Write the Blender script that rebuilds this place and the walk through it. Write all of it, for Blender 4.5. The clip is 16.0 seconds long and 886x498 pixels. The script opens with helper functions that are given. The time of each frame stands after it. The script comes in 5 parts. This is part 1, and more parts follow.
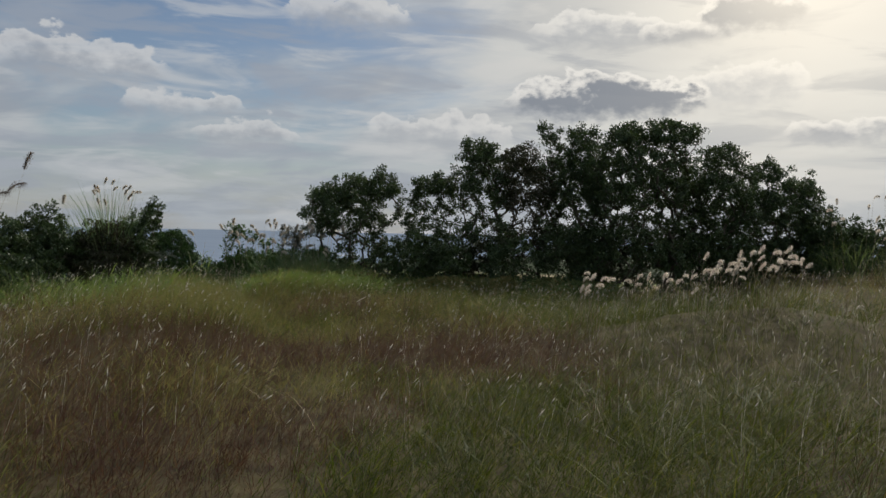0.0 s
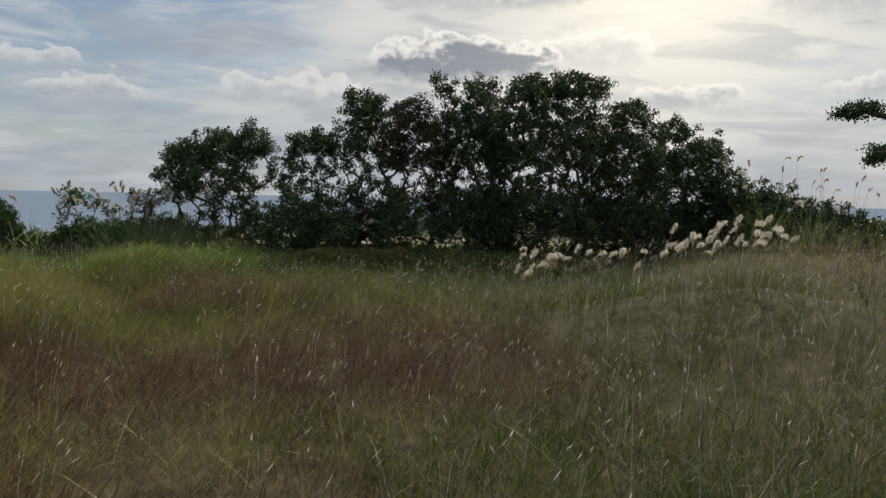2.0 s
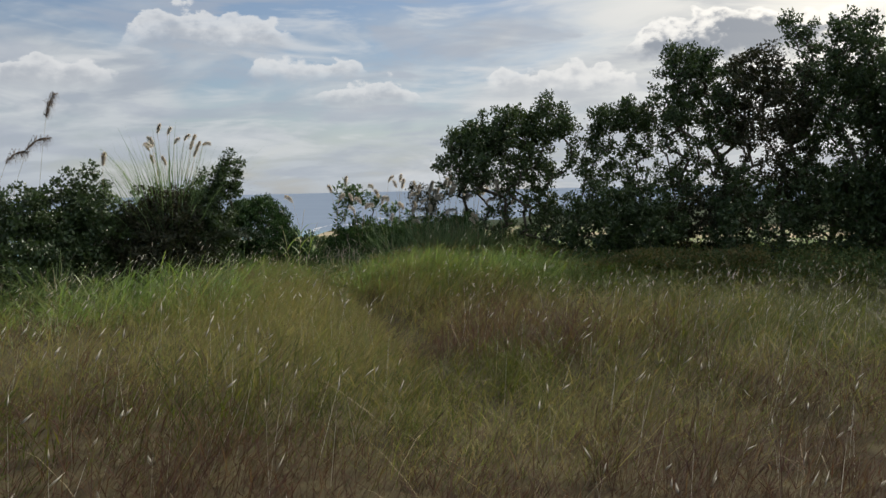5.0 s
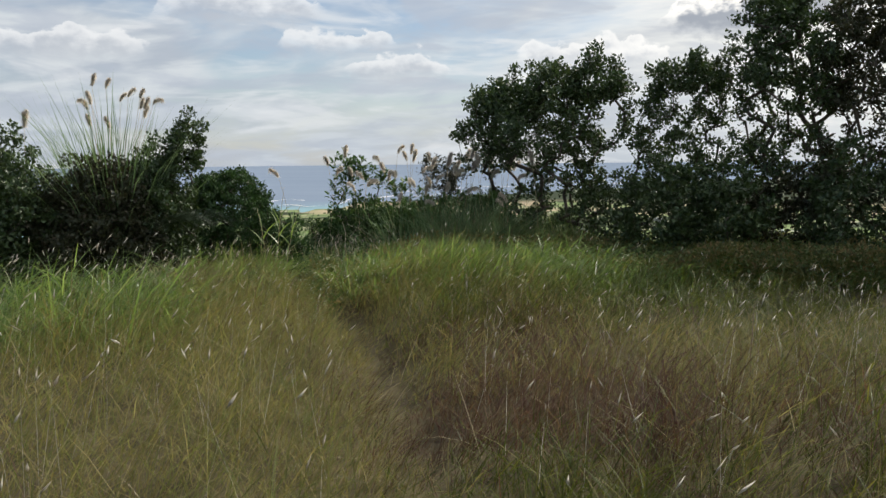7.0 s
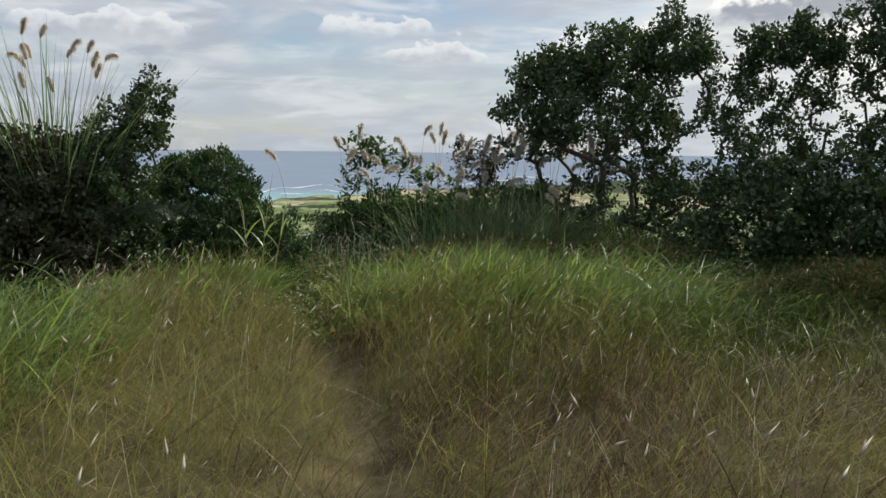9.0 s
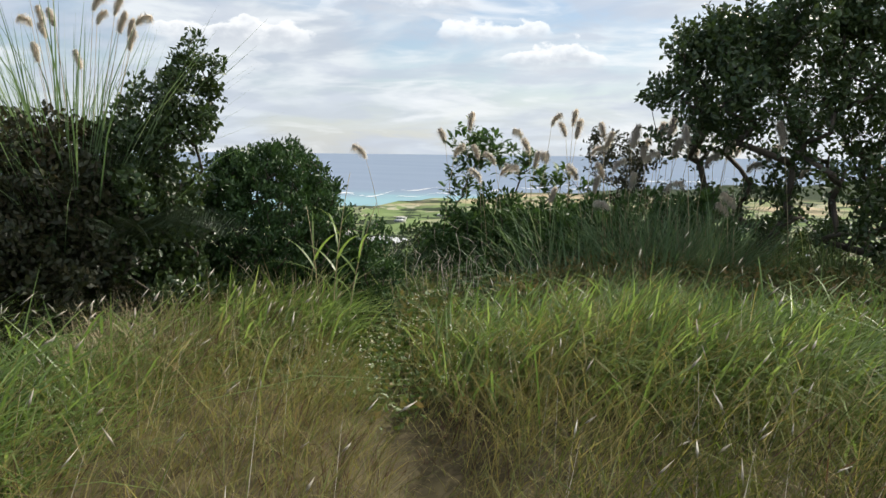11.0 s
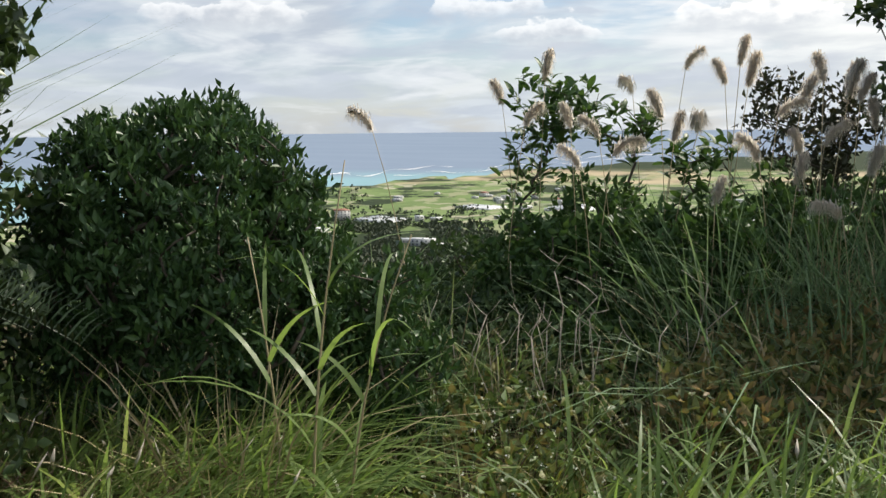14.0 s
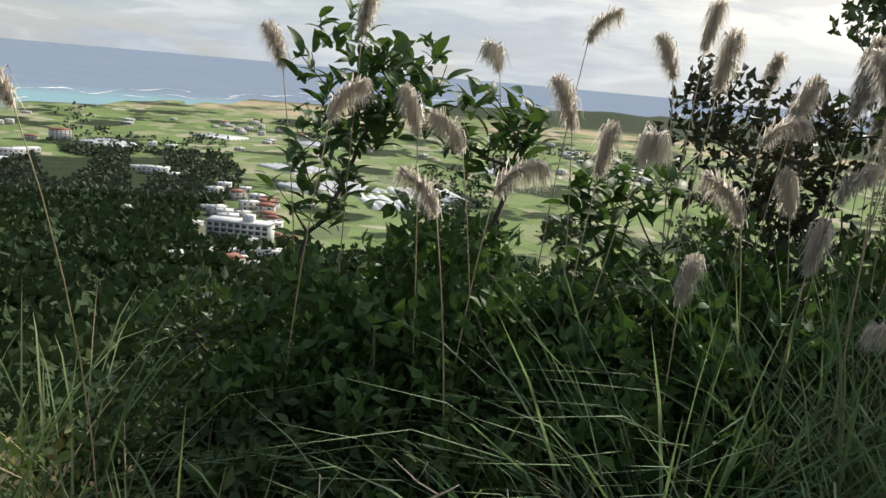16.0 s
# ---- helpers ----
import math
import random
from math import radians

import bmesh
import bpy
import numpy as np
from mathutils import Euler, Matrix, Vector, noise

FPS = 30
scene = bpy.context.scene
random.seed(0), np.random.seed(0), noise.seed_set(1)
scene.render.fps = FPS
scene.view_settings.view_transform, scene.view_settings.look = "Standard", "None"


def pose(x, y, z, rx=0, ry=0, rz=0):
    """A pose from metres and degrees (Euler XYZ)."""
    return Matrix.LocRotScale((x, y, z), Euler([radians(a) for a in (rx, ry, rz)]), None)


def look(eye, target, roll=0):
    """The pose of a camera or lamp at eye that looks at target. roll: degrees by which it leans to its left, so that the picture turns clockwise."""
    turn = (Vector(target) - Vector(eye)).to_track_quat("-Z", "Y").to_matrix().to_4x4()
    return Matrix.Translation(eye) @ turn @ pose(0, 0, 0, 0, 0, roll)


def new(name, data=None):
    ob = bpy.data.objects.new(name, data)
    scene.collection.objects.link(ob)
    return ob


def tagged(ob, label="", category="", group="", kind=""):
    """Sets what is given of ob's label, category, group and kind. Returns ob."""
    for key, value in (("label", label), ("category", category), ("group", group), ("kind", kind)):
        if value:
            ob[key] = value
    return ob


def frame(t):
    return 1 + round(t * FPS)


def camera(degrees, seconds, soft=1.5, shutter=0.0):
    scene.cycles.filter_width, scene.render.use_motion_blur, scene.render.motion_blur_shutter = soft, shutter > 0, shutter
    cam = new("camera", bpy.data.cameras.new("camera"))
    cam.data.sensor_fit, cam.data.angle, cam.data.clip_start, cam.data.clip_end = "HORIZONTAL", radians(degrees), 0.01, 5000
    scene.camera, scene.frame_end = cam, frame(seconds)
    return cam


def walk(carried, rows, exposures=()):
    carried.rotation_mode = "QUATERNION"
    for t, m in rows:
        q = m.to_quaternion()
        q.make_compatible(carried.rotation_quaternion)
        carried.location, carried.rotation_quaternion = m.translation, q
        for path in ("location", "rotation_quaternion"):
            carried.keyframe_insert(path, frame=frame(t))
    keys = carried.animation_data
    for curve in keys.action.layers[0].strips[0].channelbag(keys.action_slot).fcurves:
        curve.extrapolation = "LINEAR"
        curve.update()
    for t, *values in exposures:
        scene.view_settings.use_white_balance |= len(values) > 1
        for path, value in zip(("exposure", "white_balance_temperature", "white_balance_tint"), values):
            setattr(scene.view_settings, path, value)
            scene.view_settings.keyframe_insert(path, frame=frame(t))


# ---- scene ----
cam = camera(56.8, 16.0)
PATH = [
    (0, (0.579, 0.429, 1.827), (0.518, 2.427, 1.778), 1.3),
    (0.5, (0.423, 1.043, 1.827), (0.763, 3.013, 1.782), 1.1),
    (1, (0.326, 1.74, 1.828), (0.902, 3.654, 1.773), 1.1),
    (1.5, (0.131, 2.357, 1.861), (0.641, 4.287, 1.743), 1.2),
    (2, (-0.055, 3.076, 1.877), (0.226, 5.052, 1.741), 1.2),
    (2.5, (-0.217, 3.734, 1.82), (-0.115, 5.728, 1.698), 0.8),
    (3, (-0.362, 4.413, 1.809), (-0.452, 6.406, 1.667), 1.6),
    (3.5, (-0.512, 5.079, 1.811), (-0.706, 7.064, 1.654), 1.9),
    (4, (-0.639, 5.719, 1.819), (-0.903, 7.696, 1.67), 0.8),
    (4.5, (-0.829, 6.315, 1.792), (-1.142, 8.286, 1.659), -0.2),
    (5, (-0.999, 6.939, 1.779), (-1.361, 8.9, 1.623), -1.2),
    (5.2, (-1.059, 7.214, 1.777), (-1.434, 9.172, 1.617), -1.4),
    (7.3, (-1.551, 10.353, 1.76), (-1.979, 12.292, 1.517), -0.6),
    (7.5, (-1.633, 10.571, 1.738), (-2.022, 12.516, 1.481), -0.6),
    (8, (-1.758, 11.18, 1.726), (-2.149, 13.127, 1.486), -0.5),
    (8.5, (-1.879, 11.793, 1.737), (-2.318, 13.735, 1.545), -0.1),
    (9, (-1.986, 12.436, 1.696), (-2.491, 14.355, 1.449), 0.7),
    (9.5, (-2.14, 13.006, 1.658), (-2.759, 14.888, 1.381), 0.1),
    (10, (-2.316, 13.632, 1.613), (-3.077, 15.467, 1.383), 0.4),
    (10.2, (-2.405, 13.833, 1.609), (-3.182, 15.664, 1.394), 0.8),
    (12.5, (-3.469, 16.163, 1.591), (-4.219, 17.987, 1.262), 0.3),
    (13, (-3.846, 16.744, 1.609), (-4.639, 18.549, 1.273), 0.5),
    (13.5, (-4.198, 17.295, 1.553), (-5.016, 19.093, 1.24), -0.5),
    (14, (-4.499, 17.767, 1.518), (-5.261, 19.593, 1.223), -0.6),
    (14.5, (-4.882, 18.307, 1.513), (-5.449, 20.210, 1.273), -0.7),
    (15, (-5.189, 18.965, 1.54), (-5.503, 20.929, 1.329), -1.3),
    (15.5, (-5.375, 19.460, 1.603), (-5.522, 21.434, 1.315), 0.9),
    (16, (-5.357, 19.906, 1.702), (-5.500, 21.856, 1.28), 5.2),
]
EXPOSURES = [(0.0, -0.62), (1.0, -0.64), (2.0, -0.46), (3.5, -0.36), (5.0, -0.25), (7.5, 0.05), (8.8, -0.06), (9.5, 0.15), (10.0, 0.22), (12.5, 0.46), (13.5, 0.36), (14.5, 0.12), (15.2, 0.02), (16.0, 0.08)]
walk(cam, [(t, look(eye, target, roll)) for t, eye, target, roll in PATH], EXPOSURES)

# ---------------------------------------------------------------- light
SUN_AZ, SUN_EL = 26.0, 44.0


def direction(az, el):
    a, e = radians(az), radians(el)
    return Vector((math.sin(a) * math.cos(e), math.cos(a) * math.cos(e), math.sin(e)))


SUN_DIR = direction(SUN_AZ, SUN_EL)


class Graph:
    """Short-hand for node trees: every call returns an output socket."""

    def __init__(self, tree):
        self.tree = tree

    def node(self, kind, operation=None, clamp=False, blend=None, smooth=False, sky=False, feature=None):
        n = self.tree.nodes.new(kind)
        if operation:
            n.operation = operation
        if clamp:
            n.use_clamp = True
        if blend:
            n.data_type, n.blend_type = "RGBA", blend
        if smooth:
            n.interpolation_type = "SMOOTHSTEP"
        if sky:
            n.sky_type, n.sun_disc = "NISHITA", False
        if feature:
            n.feature = feature
        return n

    def put(self, socket, value):
        if isinstance(value, bpy.types.NodeSocket):
            self.tree.links.new(value, socket)
        elif value is not None:
            socket.default_value = value

    def math(self, op, a, b=None, c=None, clamp=False):
        n = self.node("ShaderNodeMath", operation=op, clamp=clamp)
        for k, v in enumerate((a, b, c)):
            self.put(n.inputs[k], v)
        return n.outputs[0]

    def mix(self, fac, a, b, blend="MIX"):
        n = self.node("ShaderNodeMix", blend=blend)
        self.put(n.inputs[0], fac)
        for k, v in ((6, a), (7, b)):
            self.put(n.inputs[k], (*v, 1) if isinstance(v, tuple) and len(v) == 3 else v)
        return n.outputs[2]

    def noise(self, vector, scale, detail=4.0, rough=0.55, distortion=0.0):
        n = self.node("ShaderNodeTexNoise")
        self.put(n.inputs["Vector"], vector)
        for key, v in (("Scale", scale), ("Detail", detail), ("Roughness", rough), ("Distortion", distortion)):
            n.inputs[key].default_value = v
        return n.outputs["Fac"]

    def smooth(self, value, lo, hi, a=0.0, b=1.0):
        n = self.node("ShaderNodeMapRange", smooth=True)
        self.put(n.inputs["Value"], value)
        for key, v in (("From Min", lo), ("From Max", hi), ("To Min", a), ("To Max", b)):
            self.put(n.inputs[key], v)
        return n.outputs[0]

    def ramp(self, fac, stops):
        n = self.node("ShaderNodeValToRGB")
        e = n.color_ramp.elements
        while len(e) < len(stops):
            e.new(0.5)
        for k, (at, colour) in enumerate(stops):
            e[k].position, e[k].color = at, (*colour, 1)
        self.put(n.inputs[0], fac)
        return n.outputs[0]

    def combine(self, x, y, z):
        n = self.node("ShaderNodeCombineXYZ")
        for k, v in enumerate((x, y, z)):
            self.put(n.inputs[k], v)
        return n.outputs[0]


def make_world():
    world = bpy.data.worlds.new("sky")
    scene.world = world
    world.use_nodes = True
    world.node_tree.nodes.clear()
    g = Graph(world.node_tree)
    way = g.node("ShaderNodeTexCoord").outputs["Generated"]
    sep = g.node("ShaderNodeSeparateXYZ")
    g.put(sep.inputs[0], way)
    x, y, z = sep.outputs
    sky = g.node("ShaderNodeTexSky", sky=True)
    sky.sun_elevation, sky.sun_rotation = radians(SUN_EL), radians(SUN_AZ)
    sky.altitude, sky.air_density, sky.dust_density = 100, 1.0, 0.6
    clear = g.mix(1.0, sky.outputs[0], (0.085, 0.085, 0.088), "MULTIPLY")
    deg = 180 / math.pi
    az = g.math("MULTIPLY", g.math("ARCTAN2", x, y), deg)
    el = g.math("MULTIPLY", g.math("ARCSINE", z), deg)
    dot = g.node("ShaderNodeVectorMath", operation="DOT_PRODUCT")
    g.put(dot.inputs[0], way)
    dot.inputs[1].default_value = direction(22.0, 18.0)
    toward = g.math("MAXIMUM", dot.outputs["Value"], 0.0)
    glow = g.math("POWER", toward, 16.0)
    core = g.math("POWER", toward, 110.0)
    # a high thin sheet, seen in perspective
    lift = g.math("ADD", g.math("MAXIMUM", z, 0.0), 0.16)
    px, py = g.math("DIVIDE", x, lift), g.math("DIVIDE", y, lift)
    slant = g.math("ADD", px, g.math("MULTIPLY", py, 0.35))
    sheet_noise = g.noise(g.combine(slant, py, 0.3), 0.9, 5.0, 0.5, 0.5)
    fine = g.noise(g.combine(slant, g.math("MULTIPLY", py, 1.3), 4.3), 2.6, 4.0, 0.5, 0.3)
    both = g.math("ADD", g.math("MULTIPLY", sheet_noise, 0.75), g.math("MULTIPLY", fine, 0.25))
    high = g.smooth(el, 9.0, 16.0)
    west = g.smooth(az, -2.0, -24.0)
    bias = g.math("ADD", both, g.math("MULTIPLY", glow, 0.22))
    bias = g.math("SUBTRACT", bias, g.math("MULTIPLY", g.math("MULTIPLY", high, west), 0.16))
    cover = g.smooth(bias, 0.36, 0.60)
    shade = g.smooth(fine, 0.34, 0.62)
    grey = g.mix(shade, (0.46, 0.51, 0.58), (0.68, 0.72, 0.75))
    lit = g.mix(g.math("MULTIPLY", glow, 0.8), grey, (1.5, 1.41, 1.22))
    out = g.mix(g.math("MULTIPLY", cover, 0.95), clear, lit)
    # pale veil low over the sea
    veil = g.smooth(el, 7.0, 0.0)
    out = g.mix(g.math("MULTIPLY", veil, 0.6), out, (0.52, 0.58, 0.65))
    # heaps of cumulus: azimuth, elevation, half width, half height, darkness of the base
    heaps = [
        (-26.0, 9.6, 6.6, 2.5, 0.5), (-19.5, 7.6, 4.6, 1.3, 0.35), (-15.3, 5.9, 4.2, 1.5, 0.5), (-2.0, 6.4, 6.2, 1.8, 0.25), (18.0, 9.4, 5.0, 2.4, 0.12),
        (24.2, 6.5, 4.2, 1.4, 0.55), (-8.6, 14.0, 5.2, 1.8, 0.3), (34.0, 12.5, 7.0, 2.2, 0.5), (39.0, 7.0, 7.5, 1.4, 0.6),
        (8.5, 13.4, 5.4, 1.8, 0.35), (-37.0, 7.0, 6.0, 1.5, 0.5), (14.4, 13.0, 3.6, 1.2, 0.8), (18.4, 14.2, 4.0, 1.9, 1.0), (9.2, 8.9, 8.0, 2.2, 1.0)]
    flat = g.combine(az, g.math("MULTIPLY", el, 1.5), 0.0)
    warp1 = g.noise(flat, 0.30, 3.0, 0.5)
    warp2 = g.noise(flat, 0.85, 5.0, 0.62)
    roll = g.combine(g.math("ADD", az, g.math("MULTIPLY", warp2, 1.2)), g.math("MULTIPLY", el, 1.35), 0.0)
    billow = 0.0
    for size, much in ((0.55, 0.75), (1.25, 0.45)):
        bumps = g.node("ShaderNodeTexVoronoi", feature="SMOOTH_F1")
        g.put(bumps.inputs["Vector"], roll)
        bumps.inputs["Scale"].default_value = size
        billow = g.math("ADD", billow, g.math("MULTIPLY", g.math("SUBTRACT", 0.45, bumps.outputs["Distance"]), much))
    wob = g.math("ADD", billow, g.math("ADD", g.math("MULTIPLY", g.math("SUBTRACT", warp1, 0.5), 1.1), g.math("MULTIPLY", g.math("SUBTRACT", warp2, 0.5), 0.9)))
    tone = g.math("SUBTRACT", g.noise(flat, 1.1, 4.0, 0.55), 0.5)
    # soft grey bars in the high sheet
    bars = g.noise(g.combine(g.math("ADD", g.math("MULTIPLY", az, 0.30), g.math("MULTIPLY", el, 0.35)), g.math("MULTIPLY", el, 1.5), 2.0), 0.34, 5.0, 0.55, 0.5)
    pale = g.mix(glow, (0.80, 0.82, 0.84), (1.25, 1.18, 1.05))
    dull = g.mix(glow, (0.46, 0.51, 0.60), (0.66, 0.67, 0.68))
    out = g.mix(g.math("MULTIPLY", g.smooth(bars, 0.50, 0.64), 0.55), out, dull)
    out = g.mix(g.math("MULTIPLY", g.smooth(bars, 0.48, 0.34), 0.55), out, pale)
    for a0, e0, w, h, dark in heaps:
        u = g.math("DIVIDE", g.math("SUBTRACT", az, a0), w)
        v = g.math("DIVIDE", g.math("SUBTRACT", el, e0), h)
        arch = g.math("SQRT", g.math("MAXIMUM", g.math("SUBTRACT", 1.0, g.math("MULTIPLY", u, u)), 0.0))
        ends = g.math("MULTIPLY", g.math("MAXIMUM", g.math("SUBTRACT", g.math("ABSOLUTE", u), 0.75), 0.0), 2.2)
        upper = g.math("SUBTRACT", g.math("ADD", g.math("SUBTRACT", g.math("MULTIPLY", arch, 0.85), v), g.math("MULTIPLY", wob, 0.95)), ends)
        lower = g.math("SUBTRACT", g.math("ADD", g.math("ADD", v, g.math("MULTIPLY", arch, 0.85)), g.math("MULTIPLY", tone, 0.9)), ends)
        mask = g.math("MULTIPLY", g.smooth(upper, 0.0, 0.16), g.smooth(lower, 0.0, 0.7 if dark == 1 else 1.1))
        lump = g.math("ADD", upper, g.math("MULTIPLY", tone, 0.8))
        deep = g.smooth(lump, 0.12, 0.6 if dark == 1 else 1.0)
        rim = g.mix(glow, (0.88, 0.89, 0.90), (1.55, 1.47, 1.32))
        base = g.mix(glow, (0.34, 0.38, 0.45), (0.36, 0.39, 0.44))
        soft = g.mix(dark, (0.55, 0.59, 0.65), base) if dark < 1 else base
        out = g.mix(g.math("MULTIPLY", mask, 0.92 if dark == 1 else 0.74), out, g.mix(g.math("MULTIPLY", deep, min(1.0, 0.7 + 0.3 * dark)), rim, soft))
    out = g.mix(g.math("MULTIPLY", core, 0.8, clamp=True), out, (1.7, 1.55, 1.3))
    over = g.smooth(el, 17.0, 45.0)
    out = g.mix(over, out, g.mix(cover, clear, g.mix(shade, (0.95, 0.98, 1.02), (1.45, 1.46, 1.46))))
    bg = g.node("ShaderNodeBackground")
    g.put(bg.inputs[0], out)
    bg.inputs[1].default_value = 1.0
    g.put(g.node("ShaderNodeOutputWorld").inputs[0], bg.outputs[0])


make_world()
sun = new("sun", bpy.data.lights.new("sun", "SUN"))
sun.data.energy, sun.data.angle, sun.data.color = 4.6, radians(2.5), (1.0, 0.93, 0.82)
sun.matrix_world = look(SUN_DIR * 50, (0, 0, 0))


# ---------------------------------------------------------------- materials
def material(name, stops, rough=0.7, patch=1.5, through_light=0.0, fine=40.0, bump=0.0, gloss=0.4, island=0.65, metal=0.0, leafy=True):
    """A surface whose colour wanders over the stops, by patches and from piece to piece, with fine grain on top."""
    m = bpy.data.materials.new(name)
    m.use_nodes = True
    m.node_tree.nodes.clear()
    g = Graph(m.node_tree)
    geo = g.node("ShaderNodeNewGeometry")
    where = geo.outputs["Position"]
    big = g.noise(where, patch, 3.0)
    small = g.noise(where, fine, 3.0)
    value = g.math("ADD", g.math("MULTIPLY", g.math("SUBTRACT", big, 0.5), 1.5), 0.5)
    if island > 0:
        value = g.math("ADD", g.math("MULTIPLY", value, 1 - island), g.math("MULTIPLY", geo.outputs["Random Per Island"], island))
    colour = g.ramp(g.math("ADD", value, 0.0, clamp=True), stops)
    colour = g.mix(0.35, colour, g.ramp(small, [(0.25, (0.35, 0.35, 0.35)), (0.75, (1.0, 1.0, 1.0))]), "MULTIPLY")
    b = g.node("ShaderNodeBsdfPrincipled")
    g.put(b.inputs["Base Color"], colour)
    g.put(b.inputs["Roughness"], g.smooth(small, 0.2, 0.8, rough - 0.1, min(1.0, rough + 0.1)))
    b.inputs["Specular IOR Level"].default_value = gloss
    b.inputs["Metallic"].default_value = metal
    if bump:
        n = g.node("ShaderNodeBump")
        n.inputs["Strength"].default_value = bump
        n.inputs["Distance"].default_value = 0.02
        g.put(n.inputs["Height"], small)
        g.put(b.inputs["Normal"], n.outputs[0])
    shader = b.outputs[0]
    if through_light:
        t = g.node("ShaderNodeBsdfTranslucent")
        g.put(t.inputs[0], g.mix(1.0, colour, (1.15, 1.15, 0.75) if leafy else (1.0, 1.0, 1.0), "MULTIPLY"))
        mixer = g.node("ShaderNodeMixShader")
        mixer.inputs[0].default_value = through_light
        g.put(mixer.inputs[1], shader)
        g.put(mixer.inputs[2], t.outputs[0])
        shader = mixer.outputs[0]
    g.put(g.node("ShaderNodeOutputMaterial").inputs[0], shader)
    return m


M_RED = material("dry_red_grass", [(0.0, (0.041, 0.020, 0.015)), (0.4, (0.101, 0.050, 0.040)), (0.62, (0.158, 0.090, 0.065)), (0.76, (0.090, 0.079, 0.032)), (0.88, (0.261, 0.171, 0.117)), (1.0, (0.414, 0.324, 0.234))], 0.6, 0.9, 0.5, gloss=0.12)
M_STRAW = material("straw_grass", [(0.0, (0.118, 0.094, 0.040)), (0.25, (0.241, 0.202, 0.085)), (0.42, (0.370, 0.308, 0.137)), (0.56, (0.146, 0.185, 0.054)), (0.74, (0.230, 0.252, 0.084)), (0.88, (0.538, 0.448, 0.246)), (1.0, (0.806, 0.706, 0.504))], 0.6, 0.9, 0.5, gloss=0.12)
M_GREEN = material("green_grass", [(0.0, (0.025, 0.041, 0.006)), (0.4, (0.067, 0.095, 0.013)), (0.62, (0.113, 0.139, 0.020)), (0.82, (0.168, 0.163, 0.028)), (1.0, (0.252, 0.218, 0.050))], 0.5, 0.8, 0.55, gloss=0.15)
M_LUSH = material("lush_grass", [(0.0, (0.077, 0.131, 0.033)), (0.5, (0.198, 0.302, 0.088)), (0.8, (0.308, 0.406, 0.143)), (1.0, (0.494, 0.473, 0.264))], 0.42, 0.8, 0.55, gloss=0.45)
M_SEED = material("seed_head", [(0.0, (0.58, 0.52, 0.42)), (1.0, (0.88, 0.84, 0.75))], 0.6, 2.0, 0.5, leafy=False)
M_REED = material("reed_blade", [(0.0, (0.084, 0.135, 0.050)), (0.6, (0.203, 0.288, 0.119)), (0.85, (0.371, 0.405, 0.203)), (1.0, (0.641, 0.558, 0.338))], 0.58, 1.0, 0.35, gloss=0.25)
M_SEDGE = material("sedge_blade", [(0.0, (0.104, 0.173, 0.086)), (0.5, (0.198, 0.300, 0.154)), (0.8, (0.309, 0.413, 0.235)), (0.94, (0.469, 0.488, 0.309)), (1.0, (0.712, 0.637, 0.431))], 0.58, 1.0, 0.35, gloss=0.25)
M_PLUME = material("plume_silk", [(0.0, (0.78, 0.69, 0.57)), (0.5, (0.87, 0.80, 0.70)), (1.0, (0.93, 0.89, 0.81))], 0.7, 6.0, 0.85, leafy=False)
M_PLUME_DARK = material("old_plume", [(0.0, (0.10, 0.07, 0.06)), (1.0, (0.26, 0.20, 0.17))], 0.7, 6.0, 0.3)
M_STALK = material("dry_stalk", [(0.0, (0.260, 0.208, 0.104)), (1.0, (0.546, 0.442, 0.260))], 0.55, 4.0)
M_TWIG = material("dead_twig", [(0.0, (0.36, 0.30, 0.23)), (1.0, (0.62, 0.54, 0.43))], 0.7, 4.0)
M_BARK = material("bark", [(0.0, (0.05, 0.04, 0.03)), (1.0, (0.16, 0.13, 0.10))], 0.85, 3.0, 0.0, 30.0, 0.8, island=0.0)
M_LEAF = material("dark_leaf", [(0.0, (0.031, 0.056, 0.019)), (0.6, (0.062, 0.106, 0.031)), (1.0, (0.125, 0.163, 0.050))], 0.45, 0.7, 0.16, gloss=0.6)
M_LEAF_RED = material("russet_leaf", [(0.0, (0.034, 0.044, 0.020)), (0.65, (0.058, 0.062, 0.028)), (1.0, (0.105, 0.070, 0.040))], 0.5, 0.7, 0.16)
M_LEAF_ROUND = material("glossy_leaf", [(0.0, (0.024, 0.060, 0.022)), (0.7, (0.060, 0.120, 0.036)), (1.0, (0.120, 0.204, 0.060))], 0.45, 0.9, 0.15, gloss=0.35)
M_LEAF_BIG = material("broad_leaf", [(0.0, (0.033, 0.075, 0.021)), (0.7, (0.087, 0.162, 0.044)), (1.0, (0.183, 0.280, 0.075))], 0.5, 3.0, 0.3, gloss=0.3)
M_SCRUB = material("scrub_leaf", [(0.0, (0.035, 0.065, 0.022)), (0.6, (0.075, 0.125, 0.045)), (1.0, (0.14, 0.19, 0.075))], 0.5, 1.5, 0.25, gloss=0.3)
M_COVER = material("low_weed", [(0.0, (0.078, 0.137, 0.039)), (0.55, (0.176, 0.254, 0.078)), (0.8, (0.312, 0.254, 0.098)), (1.0, (0.429, 0.293, 0.137))], 0.5, 1.2, 0.25)
M_WEED_BROWN = material("browning_weed", [(0.0, (0.090, 0.126, 0.042)), (0.45, (0.192, 0.222, 0.072)), (0.7, (0.324, 0.240, 0.102)), (1.0, (0.456, 0.288, 0.144))], 0.5, 1.4, 0.35)
